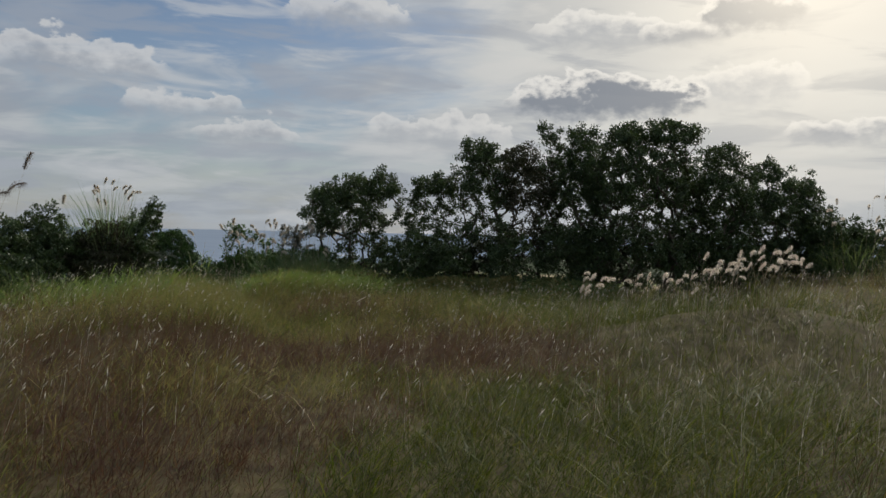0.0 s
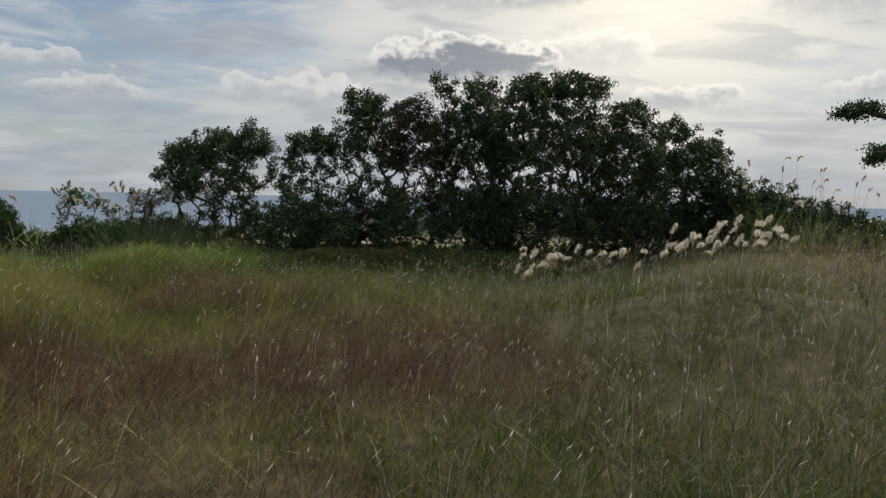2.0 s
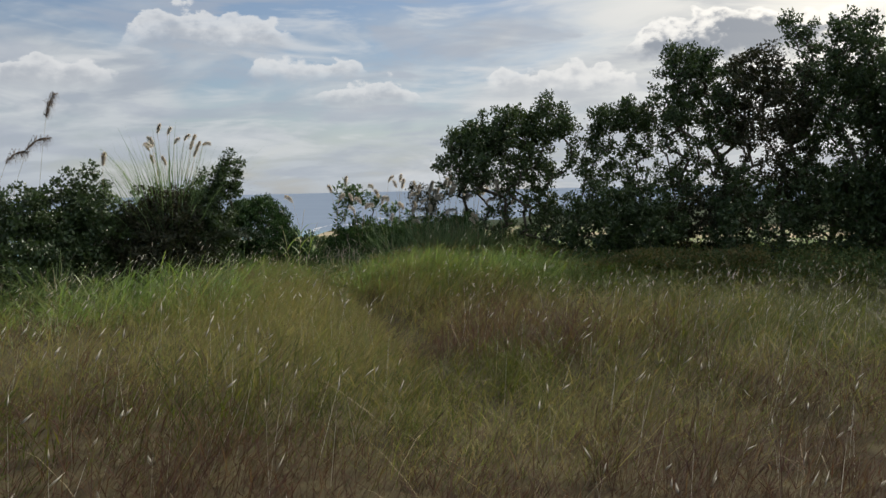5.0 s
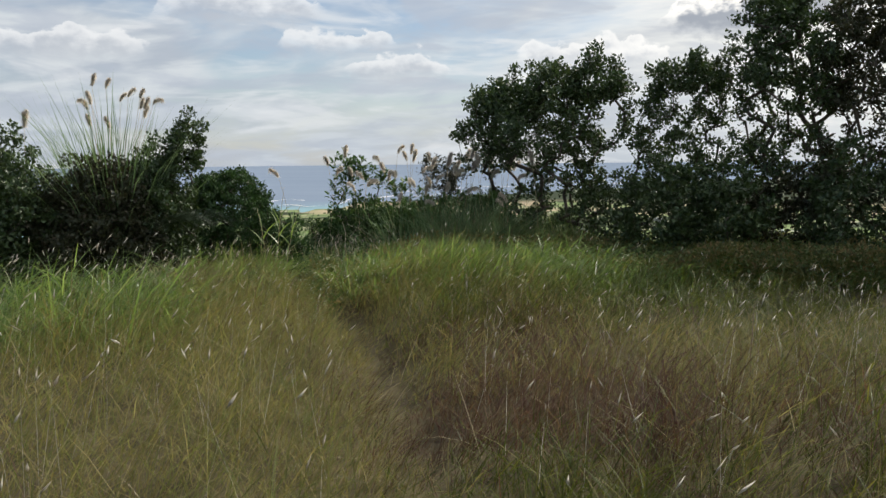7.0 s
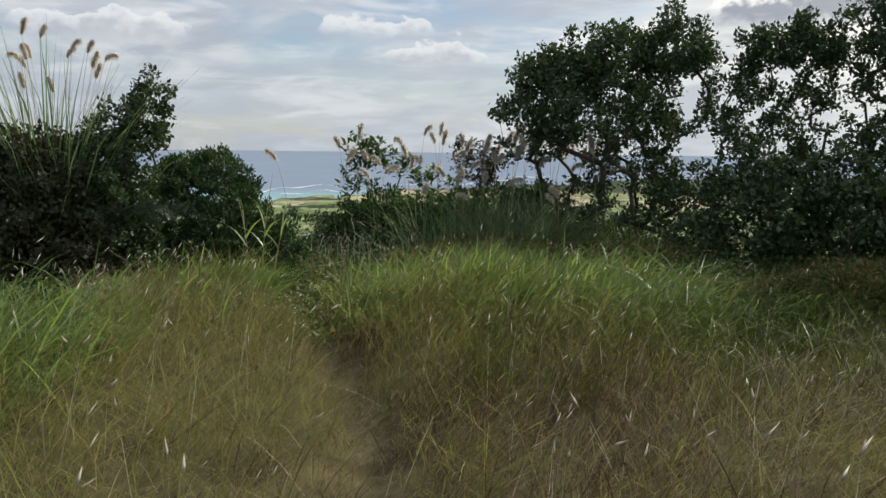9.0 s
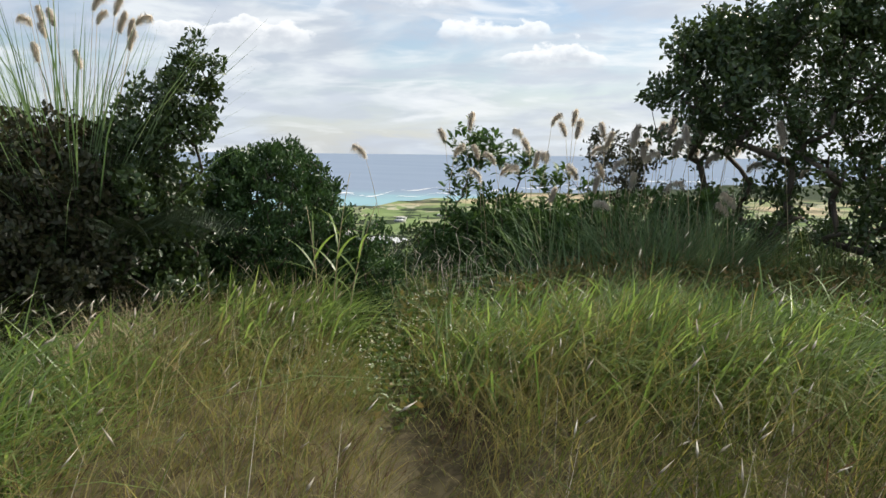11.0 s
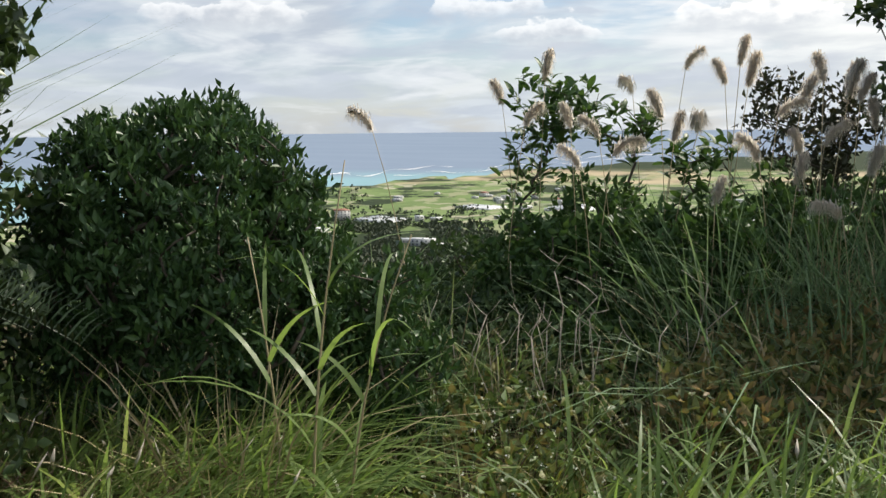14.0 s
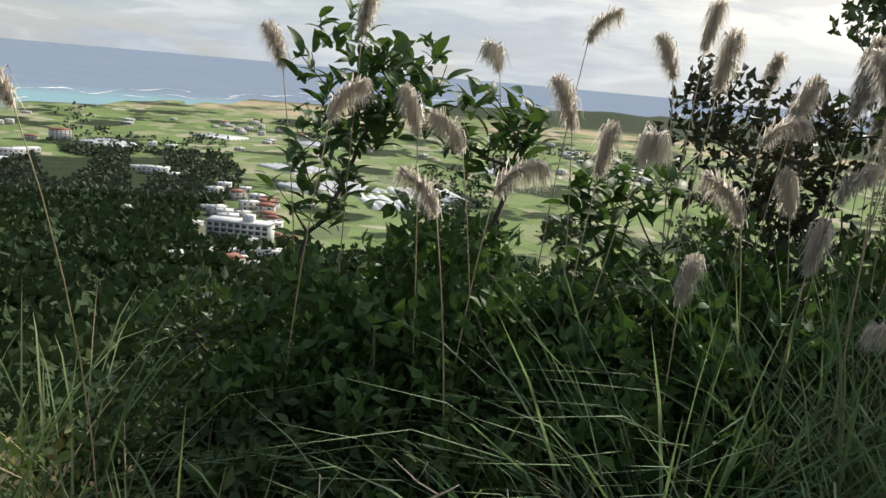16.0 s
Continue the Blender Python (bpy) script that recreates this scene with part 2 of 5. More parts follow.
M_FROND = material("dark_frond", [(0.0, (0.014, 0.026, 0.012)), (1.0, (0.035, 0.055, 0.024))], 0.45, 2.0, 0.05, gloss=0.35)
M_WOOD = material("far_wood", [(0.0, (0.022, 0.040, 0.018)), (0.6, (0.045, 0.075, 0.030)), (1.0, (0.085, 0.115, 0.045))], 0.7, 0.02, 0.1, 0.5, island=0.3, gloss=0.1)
# far_wood made paler and greyer: aerial haze put into the base colour
M_HEDGE_HAZED = material("far_hedge_hazed", [(0.0, (0.040, 0.056, 0.032)), (0.6, (0.068, 0.088, 0.052)), (1.0, (0.104, 0.120, 0.072))], 0.8, 0.02, 0.1, 0.5)
M_WALL = material("render_wall", [(0.0, (0.55, 0.52, 0.48)), (1.0, (0.78, 0.76, 0.72))], 0.8, 0.03, 0.0, 0.6, island=0.0)
M_ROOF = material("flat_roof", [(0.0, (0.55, 0.55, 0.55)), (1.0, (0.85, 0.85, 0.84))], 0.7, 0.02, 0.0, 0.4, island=0.0)
M_ROOF_RED = material("tile_roof", [(0.0, (0.30, 0.12, 0.08)), (1.0, (0.45, 0.22, 0.15))], 0.75, 0.03, 0.0, 0.6, island=0.0)
M_GLASS = material("dark_window", [(0.0, (0.05, 0.07, 0.09)), (1.0, (0.12, 0.14, 0.17))], 0.2, 0.1, 0.0, 1.0, island=0.0, gloss=0.7)
M_SHEET = material("greenhouse_film", [(0.0, (0.62, 0.64, 0.64)), (1.0, (0.88, 0.88, 0.86))], 0.5, 0.02, 0.0, 0.3)
M_FLOWER = material("white_petal", [(0.0, (0.75, 0.75, 0.70)), (1.0, (0.90, 0.90, 0.86))], 0.6, 5.0, 0.3)
M_FOAM = material("surf_foam", [(0.0, (0.75, 0.78, 0.80)), (1.0, (0.95, 0.95, 0.95))], 0.8, 0.01, 0.0, 0.05, island=0.0)


# ---------------------------------------------------------------- mesh tools
RNG = np.random.default_rng(7)


def mesh_of(name, verts, tris, mat=None, smooth=False):
    verts, tris = np.asarray(verts, float).reshape(-1, 3), np.asarray(tris, np.int32).reshape(-1, 3)
    me = bpy.data.meshes.new(name)
    me.vertices.add(len(verts))
    me.vertices.foreach_set("co", verts.ravel())
    me.loops.add(tris.size)
    me.loops.foreach_set("vertex_index", tris.ravel())
    me.polygons.add(len(tris))
    me.polygons.foreach_set("loop_start", np.arange(0, tris.size, 3, dtype=np.int32))
    if smooth:
        me.polygons.foreach_set("use_smooth", np.ones(len(tris), bool))
    me.update()
    me.validate()
    if mat:
        me.materials.append(mat)
    return me


def part(name, data, parent=None, label=""):
    """Links a ready mesh as one object, under a thing or a part."""
    ob = new(name, data)
    if parent:
        ob.parent = parent
    return tagged(ob, label)


def join(pieces):
    vs, ts, n = [], [], 0
    for v, t in pieces:
        v = np.asarray(v, float).reshape(-1, 3)
        vs.append(v)
        ts.append(np.asarray(t, np.int64).reshape(-1, 3) + n)
        n += len(v)
    return np.concatenate(vs), np.concatenate(ts)


def unit(v):
    return v / np.maximum(np.linalg.norm(v, axis=-1, keepdims=True), 1e-9)


def tube(points, radii, sides=5):
    """A tapered tube along a line of points, closed at both ends."""
    p = np.asarray(points, float)
    r = np.asarray(radii, float)
    d = unit(np.gradient(p, axis=0))
    ref = np.where(np.abs(d[:, 2:3]) > 0.9, np.array([[1.0, 0, 0]]), np.array([[0, 0, 1.0]]))
    a = unit(np.cross(d, ref))
    b = np.cross(d, a)
    ang = np.linspace(0, 2 * np.pi, sides, endpoint=False)
    ring = p[:, None] + r[:, None, None] * (a[:, None] * np.cos(ang)[None, :, None] + b[:, None] * np.sin(ang)[None, :, None])
    tris = []
    for i in range(len(p) - 1):
        for k in range(sides):
            q = (k + 1) % sides
            u, v, w, z = i * sides + k, i * sides + q, (i + 1) * sides + k, (i + 1) * sides + q
            tris += [(u, v, z), (u, z, w)]
    for k in range(1, sides - 1):
        last = (len(p) - 1) * sides
        tris += [(0, k + 1, k), (last, last + k, last + k + 1)]
    return ring.reshape(-1, 3), tris


def blades(base, height, width, azimuth, lean, droop, segs=2):
    """Flat tapering blades: each rises from its base, leans and arches over."""
    n = len(base)
    out = np.stack([np.cos(azimuth), np.sin(azimuth), np.zeros(n)], 1)
    twist = azimuth + np.pi / 2 + RNG.uniform(-0.9, 0.9, n)
    side = np.stack([np.cos(twist), np.sin(twist), np.zeros(n)], 1)
    rows = []
    for k in range(segs + 1):
        s = k / segs
        c = base + out * (height * (lean * s + droop * s * s))[:, None]
        c[:, 2] += height * (s * (1 - 0.25 * lean) - droop * 0.55 * s * s * s)
        if k < segs:
            w = (width * (1 - 0.55 * s * s) * (0.7 if k == 0 else 1.0))[:, None] * 0.5
            rows += [c - side * w, c + side * w]
        else:
            rows.append(c)
    verts = np.stack(rows, 1)
    m = verts.shape[1]
    local = []
    for k in range(segs - 1):
        a = 2 * k
        local += [(a, a + 1, a + 3), (a, a + 3, a + 2)]
    local.append((m - 3, m - 2, m - 1))
    tris = np.asarray(local)[None] + (np.arange(n) * m)[:, None, None]
    return verts.reshape(-1, 3), tris.reshape(-1, 3)


def leaf_cards(pos, size, up=0.3, ratio=0.5, fold=0.12, simple=False):
    """Small folded leaves at pos, pointing all ways with a bias upward: four triangles each."""
    n = len(pos)
    d = RNG.normal(size=(n, 3))
    d[:, 2] += up
    d = unit(d)
    s = unit(np.cross(d, RNG.normal(size=(n, 3))))
    nrm = np.cross(d, s)
    L = (size * RNG.uniform(0.7, 1.3, n))[:, None]
    W = L * ratio * 0.5
    a, tip = pos, pos + d * L - nrm * L * 0.10
    m1 = pos + d * L * 0.45
    l1, r1 = m1 + s * W + nrm * L * fold, m1 - s * W + nrm * L * fold
    if simple:
        verts = np.stack([a, l1, tip, r1], 1)
        tris = np.array([(0, 2, 1), (0, 3, 2)])[None] + (np.arange(n) * 4)[:, None, None]
        return verts.reshape(-1, 3), tris.reshape(-1, 3)
    verts = np.stack([a, l1, m1, r1, tip], 1)
    local = np.array([(0, 2, 1), (0, 3, 2), (1, 2, 4), (2, 3, 4)])
    tris = local[None] + (np.arange(n) * 5)[:, None, None]
    return verts.reshape(-1, 3), tris.reshape(-1, 3)


def grow(base, tips, spread=0.35, trunk=0.06, sides=5, twig=0.004):
    """A branching frame from the base points to all the tips: every tip joins the nearest limb already grown."""
    base = [np.asarray(b, float) for b in base]
    nodes, parent, load = list(base), [-1] * len(base), [0.0] * len(base)
    order = np.argsort([min(np.linalg.norm(t - b) for b in base) for t in tips])
    chains = []
    for k in order:
        t = np.asarray(tips[k])
        arr = np.array(nodes)
        gap = np.linalg.norm(arr - t, axis=1)
        rise = t[2] - arr[:, 2]
        cost = gap + np.where(rise < 0.25 * gap, (0.25 * gap - rise) * 2.2 + 0.2, 0)
        j = int(np.argmin(cost))
        start, steps = nodes[j], max(2, int(gap[j] / spread) + 1)
        chain, prev = [j], j
        for s in range(1, steps + 1):
            f = s / steps
            q = start + (t - start) * f
            q = q + np.array([0, 0, -0.12 * gap[j] * f * (1 - f)])
            if s < steps:
                q = q + RNG.normal(size=3) * 0.055 * gap[j] / steps ** 0.5
            nodes.append(q)
            parent.append(prev)
            load.append(0.0)
            prev = len(nodes) - 1
            chain.append(prev)
        chains.append(chain)
        load[prev] += 1
    for i in range(len(nodes) - 1, -1, -1):
        if parent[i] >= 0:
            load[parent[i]] += load[i]
    top = max(load)
    rad = [max(twig, trunk * (v / top) ** 0.5) for v in load]
    pieces = []
    for chain in chains:
        pts = [nodes[i] for i in chain]
        rr = [min(rad[chain[0]], rad[chain[1]] * 1.15)] + [rad[i] for i in chain[1:]]
        pieces.append(tube(pts, rr, sides))
    return join(pieces)


# ---------------------------------------------------------------- the lie of the land
TRAIL = np.array([(-0.9, 7.0), (-1.5, 10.0), (-2.2, 13.2), (-3.05, 15.6), (-3.9, 17.4), (-4.9, 19.0), (-5.65, 20.2), (-6.12, 21.3), (-6.35, 22.4)])


def trail_gap(x, y):
    best = np.full(np.shape(x), 1e9)
    for (x0, y0), (x1, y1) in zip(TRAIL[:-1], TRAIL[1:]):
        dx, dy = x1 - x0, y1 - y0
        t = np.clip(((x - x0) * dx + (y - y0) * dy) / (dx * dx + dy * dy), 0, 1)
        best = np.minimum(best, np.hypot(x - x0 - t * dx, y - y0 - t * dy))
    return best


def waves(x, y, seed):
    """Soft irregular waves between about -1 and 1."""
    r = np.random.default_rng(seed)
    total = np.zeros(np.shape(x))
    for _ in range(7):
        a, k, ph = r.uniform(0, 6.28), r.uniform(0.5, 1.7), r.uniform(0, 6.28)
        total = total + np.sin(k * (x * np.cos(a) + y * np.sin(a)) + ph)
    return total / 3.2


def bell(x, y, cx, cy, rx, ry):
    return np.exp(-((x - cx) / rx) ** 2 - ((y - cy) / ry) ** 2)


def step(v, lo, hi):
    t = np.clip((v - lo) / (hi - lo), 0, 1)
    return t * t * (3 - 2 * t)


def crest(x):
    return 22.2 + 0.9 * step(x, -6.8, -5.0) + 2.6 * step(x, -3.5, 0.0) - 0.9 * step(-x, 6.4, 8.0)


def lie(x, y):
    """Height of the ground."""
    x, y = np.asarray(x, float), np.asarray(y, float)
    z = 0.30 - 0.012 * np.clip(y, 0, 18)
    z = z + 0.62 * bell(x, y, 4.9, 12.0, 2.5, 2.2) + 0.22 * bell(x, y, -3.6, 10.6, 1.3, 2.0) + 0.15 * bell(x, y, -0.2, 14.6, 1.2, 1.6) + 0.16 * bell(x, y, -5.3, 14.4, 1.5, 2.2) + 0.12 * bell(x, y, -2.3, 17.6, 1.3, 1.5) + 0.15 * bell(x, y, -3.5, 19.3, 1.0, 1.1) + 0.62 * step(x, 6.0, 9.5) * step(y, 9.0, 15.0)
    z = z + 0.05 * waves(x, y, 3) + 0.02 * waves(3 * x, 3 * y, 4)
    z = z - 0.16 * np.exp(-(trail_gap(x, y) / 0.26) ** 2) * step(y, 13.0, 16.0)
    s = np.maximum(np.maximum(y - crest(x), np.abs(x - 3) - 18), np.maximum(-y - 16, 0))
    z = z - 115.3 * (1 - np.exp(-s * s / (s + 5.0) / 150.0))
    r = np.hypot(x, y)
    far = step(r, 300, 700)
    z = z + far * (3.5 + 1.2 * waves(x / 90, y / 90, 9))
    az = np.degrees(np.arctan2(x, y)) + VIEW_TURN
    shore = coast(az)
    z = z - step(r, shore - 15, shore + 25) * 8.0
    z = z + 17 * bell(az, r / 100, 11.0, 25.5, 2.2, 1.6) + 10 * bell(az, r / 100, 20.0, 23.0, 5.0, 2.5)
    z = z + 7 * bell(az, r / 100, -24.0, 15.2, 1.6, 0.6)
    return z + rise(r)


# the outlook is laid out by bearings from an axis turned this far from +y
VIEW_TURN = 4.9


def rise(r):
    return 84.0 * np.clip((r - 1700) / 3200.0, 0, 1)


def coast(az):
    return 1640 + 32 * np.clip(az + 25, -20, 60) + 50 * np.sin(az * 0.9) + 25 * np.sin(az * 2.3)


def sheet(name, rings, inner, outer, fn, mat, sectors=300, cx=-2.0, cy=14.0):
    rad = np.concatenate([[0.0], np.geomspace(inner, outer, rings)]) if inner < 1 else np.geomspace(inner, outer, rings)
    th = np.linspace(0, 2 * np.pi, sectors, endpoint=False)
    R, T = np.meshgrid(rad, th, indexing="ij")
    X, Y = cx + R * np.sin(T), cy + R * np.cos(T)
    V = np.stack([X, Y, fn(X, Y)], -1).reshape(-1, 3)
    i, k = np.meshgrid(np.arange(len(rad) - 1), np.arange(sectors), indexing="ij")
    q = (k + 1) % sectors
    a, b, c, d = i * sectors + k, i * sectors + q, (i + 1) * sectors + q, (i + 1) * sectors + k
    tris = np.concatenate([np.stack([a, c, b], -1).reshape(-1, 3), np.stack([a, d, c], -1).reshape(-1, 3)])
    return part(name, mesh_of(name, V, tris, mat, True))


def ground_material():
    m = bpy.data.materials.new("land")
    m.use_nodes = True
    m.node_tree.nodes.clear()
    g = Graph(m.node_tree)
    where = g.node("ShaderNodeNewGeometry").outputs["Position"]
    sep = g.node("ShaderNodeSeparateXYZ")
    g.put(sep.inputs[0], where)
    x, y, z = sep.outputs
    flat = g.combine(x, y, 0.0)
    soil = g.ramp(g.noise(flat, 3.0, 5.0), [(0.3, (0.05, 0.04, 0.025)), (0.6, (0.10, 0.085, 0.045)), (0.8, (0.16, 0.12, 0.07))])
    wood = g.ramp(g.noise(flat, 0.05, 6.0, 0.65), [(0.3, (0.018, 0.030, 0.014)), (0.7, (0.040, 0.058, 0.024))])
    wander = g.noise(flat, 0.008, 2.0)
    u = g.math("ADD", g.math("ADD", g.math("MULTIPLY", x, 0.011), g.math("MULTIPLY", y, 0.004)), g.math("MULTIPLY", wander, 0.8))
    w = g.math("ADD", g.math("SUBTRACT", g.math("MULTIPLY", y, 0.0065), g.math("MULTIPLY", x, 0.0035)), wander)
    v = g.node("ShaderNodeTexVoronoi", feature="F1")
    v.distance = "CHEBYCHEV"
    g.put(v.inputs["Vector"], g.combine(u, w, 0.0))
    v.inputs["Scale"].default_value = 3.4
    pick = g.node("ShaderNodeSeparateColor")
    g.put(pick.inputs[0], v.outputs["Color"])
    fields = g.ramp(pick.outputs[0], [(0.0, (0.13, 0.18, 0.07)), (0.35, (0.17, 0.235, 0.085)), (0.6, (0.19, 0.25, 0.105)), (0.78, (0.27, 0.28, 0.16)), (0.92, (0.40, 0.37, 0.28)), (1.0, (0.12, 0.16, 0.075))])
    fields = g.mix(0.4, fields, g.ramp(g.noise(flat, 0.06, 5.0, 0.65), [(0.3, (0.55, 0.6, 0.5)), (0.7, (1.1, 1.1, 1.1))]), "MULTIPLY")
    fields = g.mix(g.smooth(g.noise(flat, 0.009, 5.0, 0.6), 0.53, 0.57), fields, wood)
    dist = g.math("SQRT", g.math("ADD", g.math("MULTIPLY", x, x), g.math("MULTIPLY", y, y)))
    west = g.math("MULTIPLY", g.smooth(g.math("ADD", x, g.math("MULTIPLY", y, 0.33)), 20.0, -60.0), g.smooth(g.math("ADD", dist, g.math("MULTIPLY", g.noise(flat, 0.01, 3.0), 300.0)), 1080.0, 1020.0))
    fields = g.mix(west, fields, wood)
    sand = g.smooth(dist, 1600.0, 1700.0)
    dry = g.mix(g.smooth(g.noise(flat, 0.006, 4.0), 0.42, 0.6), fields, (0.42, 0.34, 0.22))
    fields = g.mix(sand, fields, dry)
    hill = g.smooth(z, -106.0, -101.0)
    colour = g.mix(hill, fields, wood)
    colour = g.mix(g.smooth(dist, 36.0, 26.0), colour, soil)
    b = g.node("ShaderNodeBsdfPrincipled")
    g.put(b.inputs["Base Color"], colour)
    b.inputs["Roughness"].default_value = 0.95
    b.inputs["Specular IOR Level"].default_value = 0.1
    n = g.node("ShaderNodeBump")
    n.inputs["Strength"].default_value = 0.6
    n.inputs["Distance"].default_value = 0.03
    g.put(n.inputs["Height"], g.noise(flat, 9.0, 6.0))
    g.put(b.inputs["Normal"], n.outputs[0])
    g.put(g.node("ShaderNodeOutputMaterial").inputs[0], b.outputs[0])
    return m


def sea_material():
    m = bpy.data.materials.new("sea")
    m.use_nodes = True
    m.node_tree.nodes.clear()
    g = Graph(m.node_tree)
    where = g.node("ShaderNodeNewGeometry").outputs["Position"]
    sep = g.node("ShaderNodeSeparateXYZ")
    g.put(sep.inputs[0], where)
    x, y, z = sep.outputs
    dist = g.math("SQRT", g.math("ADD", g.math("MULTIPLY", x, x), g.math("MULTIPLY", y, y)))
    streak = g.noise(g.combine(g.math("MULTIPLY", x, 0.0015), g.math("MULTIPLY", y, 0.008), 0.0), 1.0, 5.0)
    deep = g.mix(streak, (0.19, 0.24, 0.315), (0.24, 0.295, 0.37))
    shoal = g.mix(g.smooth(g.math("ADD", dist, g.math("MULTIPLY", streak, 400.0)), 2350.0, 2050.0), deep, (0.24, 0.38, 0.42))
    b = g.node("ShaderNodeBsdfPrincipled")
    g.put(b.inputs["Base Color"], shoal)
    b.inputs["Roughness"].default_value = 0.5
    b.inputs["Specular IOR Level"].default_value = 0.0
    n = g.node("ShaderNodeBump")
    n.inputs["Strength"].default_value = 0.5
    n.inputs["Distance"].default_value = 1.0
    g.put(n.inputs["Height"], g.noise(where, 0.06, 4.0))
    g.put(b.inputs["Normal"], n.outputs[0])
    g.put(g.node("ShaderNodeOutputMaterial").inputs[0], b.outputs[0])
    return m


tagged(sheet("ground", 200, 0.3, 4950, lie, ground_material(), 460, 0.5, 1.0), "grassy hilltop falling to wooded slopes and coastal fields", "ground", kind="structure")
tagged(sheet("water", 60, 1200, 4980, lambda x, y: -116.0 + rise(np.hypot(x, y)), sea_material(), 200), "blue-grey sea reaching to the horizon", "sea", kind="structure")


# ---------------------------------------------------------------- grass
def zones(x, y):
    """How much red grass, straw and green grass lays claim to a spot, and how tall the sward is."""
    d = trail_gap(x, y)
    tx = np.interp(y, TRAIL[:, 1], TRAIL[:, 0])
    red = 0.36 + 0.30 * waves(x * 1.0, y * 1.0, 11) + 0.14 * waves(x * 3.3, y * 3.3, 12)
    for cx, cy, rx, ry in ((-0.3, 10.4, 1.6, 1.0), (1.7, 10.0, 1.3, 1.1), (-3.3, 9.2, 1.5, 1.6), (0.7, 11.3, 1.0, 0.9), (-1.8, 14.6, 0.8, 0.7), (-2.1, 16.4, 0.9, 0.7), (-6.5, 13.8, 1.6, 1.6), (2.8, 5.2, 1.0, 1.6), (0.4, 13.2, 1.0, 0.8), (-3.7, 19.4, 0.8, 0.6)):
        red = red + 0.42 * bell(x, y, cx, cy, rx, ry)
    red = red - 0.35 * bell(x, y, 4.8, 10.5, 2.2, 3.0)
    straw = 0.18 - 0.2 * bell(x, y, 4.8, 10.5, 2.4, 3.4) + 0.34 * step(y, 9.0, 15.0) + 0.24 * waves(x * 1.2, y * 1.2, 14) + 0.16 * waves(x * 3.7, y * 3.7, 15)
    for cx, cy, rx, ry in ((-4.9, 14.2, 1.1, 1.8), (-0.3, 12.3, 1.1, 0.9), (-3.9, 16.3, 0.6, 1.2), (-0.9, 16.2, 1.0, 0.8), (-3.6, 13.6, 1.0, 1.2), (-5.3, 18.4, 0.6, 1.0), (-4.0, 19.5, 0.9, 0.6), (-1.6, 7.8, 1.0, 1.3), (-1.2, 11.6, 1.0, 1.5), (-1.6, 15.6, 1.2, 0.9), (-2.6, 18.2, 1.0, 0.9), (-3.7, 19.2, 0.9, 0.7)):
        straw = straw + 0.36 * bell(x, y, cx, cy, rx, ry)
    green = 0.20 + 0.28 * waves(x * 1.1, y * 1.1, 16) + 0.16 * waves(x * 3.1, y * 3.1, 17)
    for cx, cy, rx, ry, much in ((0.9, 5.0, 1.7, 1.6, 0.75), (4.6, 9.3, 2.0, 2.4, 0.9), (4.6, 12.2, 2.8, 2.2, 1.0), (3.6, 17.3, 3.2, 2.6, 0.75), (1.1, 14.5, 1.3, 0.7, 0.8), (0.8, 17.8, 2.5, 1.2, 0.55), (0.0, 15.8, 0.8, 0.6, 0.6),
                                 (-1.8, 13.6, 0.6, 0.5, 0.25), (-3.2, 17.2, 0.45, 0.4, 0.7), (-1.6, 20.2, 1.2, 0.8, 0.55), (0.5, 21.0, 4.0, 1.8, 1.0), (-4.2, 21.5, 1.3, 0.7, 0.9), (-4.0, 20.4, 0.9, 0.4, 0.5), (-0.5, 8.3, 0.7, 1.2, 0.35)):
        green = green + much * bell(x, y, cx, cy, rx, ry)
    green = green + 0.45 * step(x, -0.5, 1.0) * step(-y, -10.0, -7.5)
    green = green + 1.0 * step(tx - x, 1.3, 2.2) * step(y, 13.5, 17.0) - 0.35 * bell(x, y, 8.5, 14.5, 3.0, 2.5)
    tall = 0.46 + 0.10 * waves(x * 0.9, y * 0.9, 13) + 0.06 * waves(x * 2.6, y * 2.6, 18) + 0.13 * bell(x, y, -3.6, 20.0, 1.4, 0.8) + 0.12 * bell(x, y, -6.5, 19.6, 0.8, 0.8) + 0.10 * bell(x, y, -5.6, 16.0, 1.6, 3.0)
    tall = tall * (1 - 0.74 * np.exp(-(d / 0.23) ** 2) * step(y, 11.5, 15.5)) * (1 - 0.22 * np.exp(-(d / 0.7) ** 2))
    tall = tall * (1 - 0.40 * bell(x, y, -0.2, 6.5, 1.3, 3.4)) * (1 - 0.65 * step(y, 20.4, 21.2) * step(-x, 1.5, 3.0))
    return red, straw, green, np.clip(tall, 0.06, 0.9)


def scatter(n, x0, x1, y0, y1):
    return RNG.uniform(x0, x1, n), RNG.uniform(y0, y1, n)


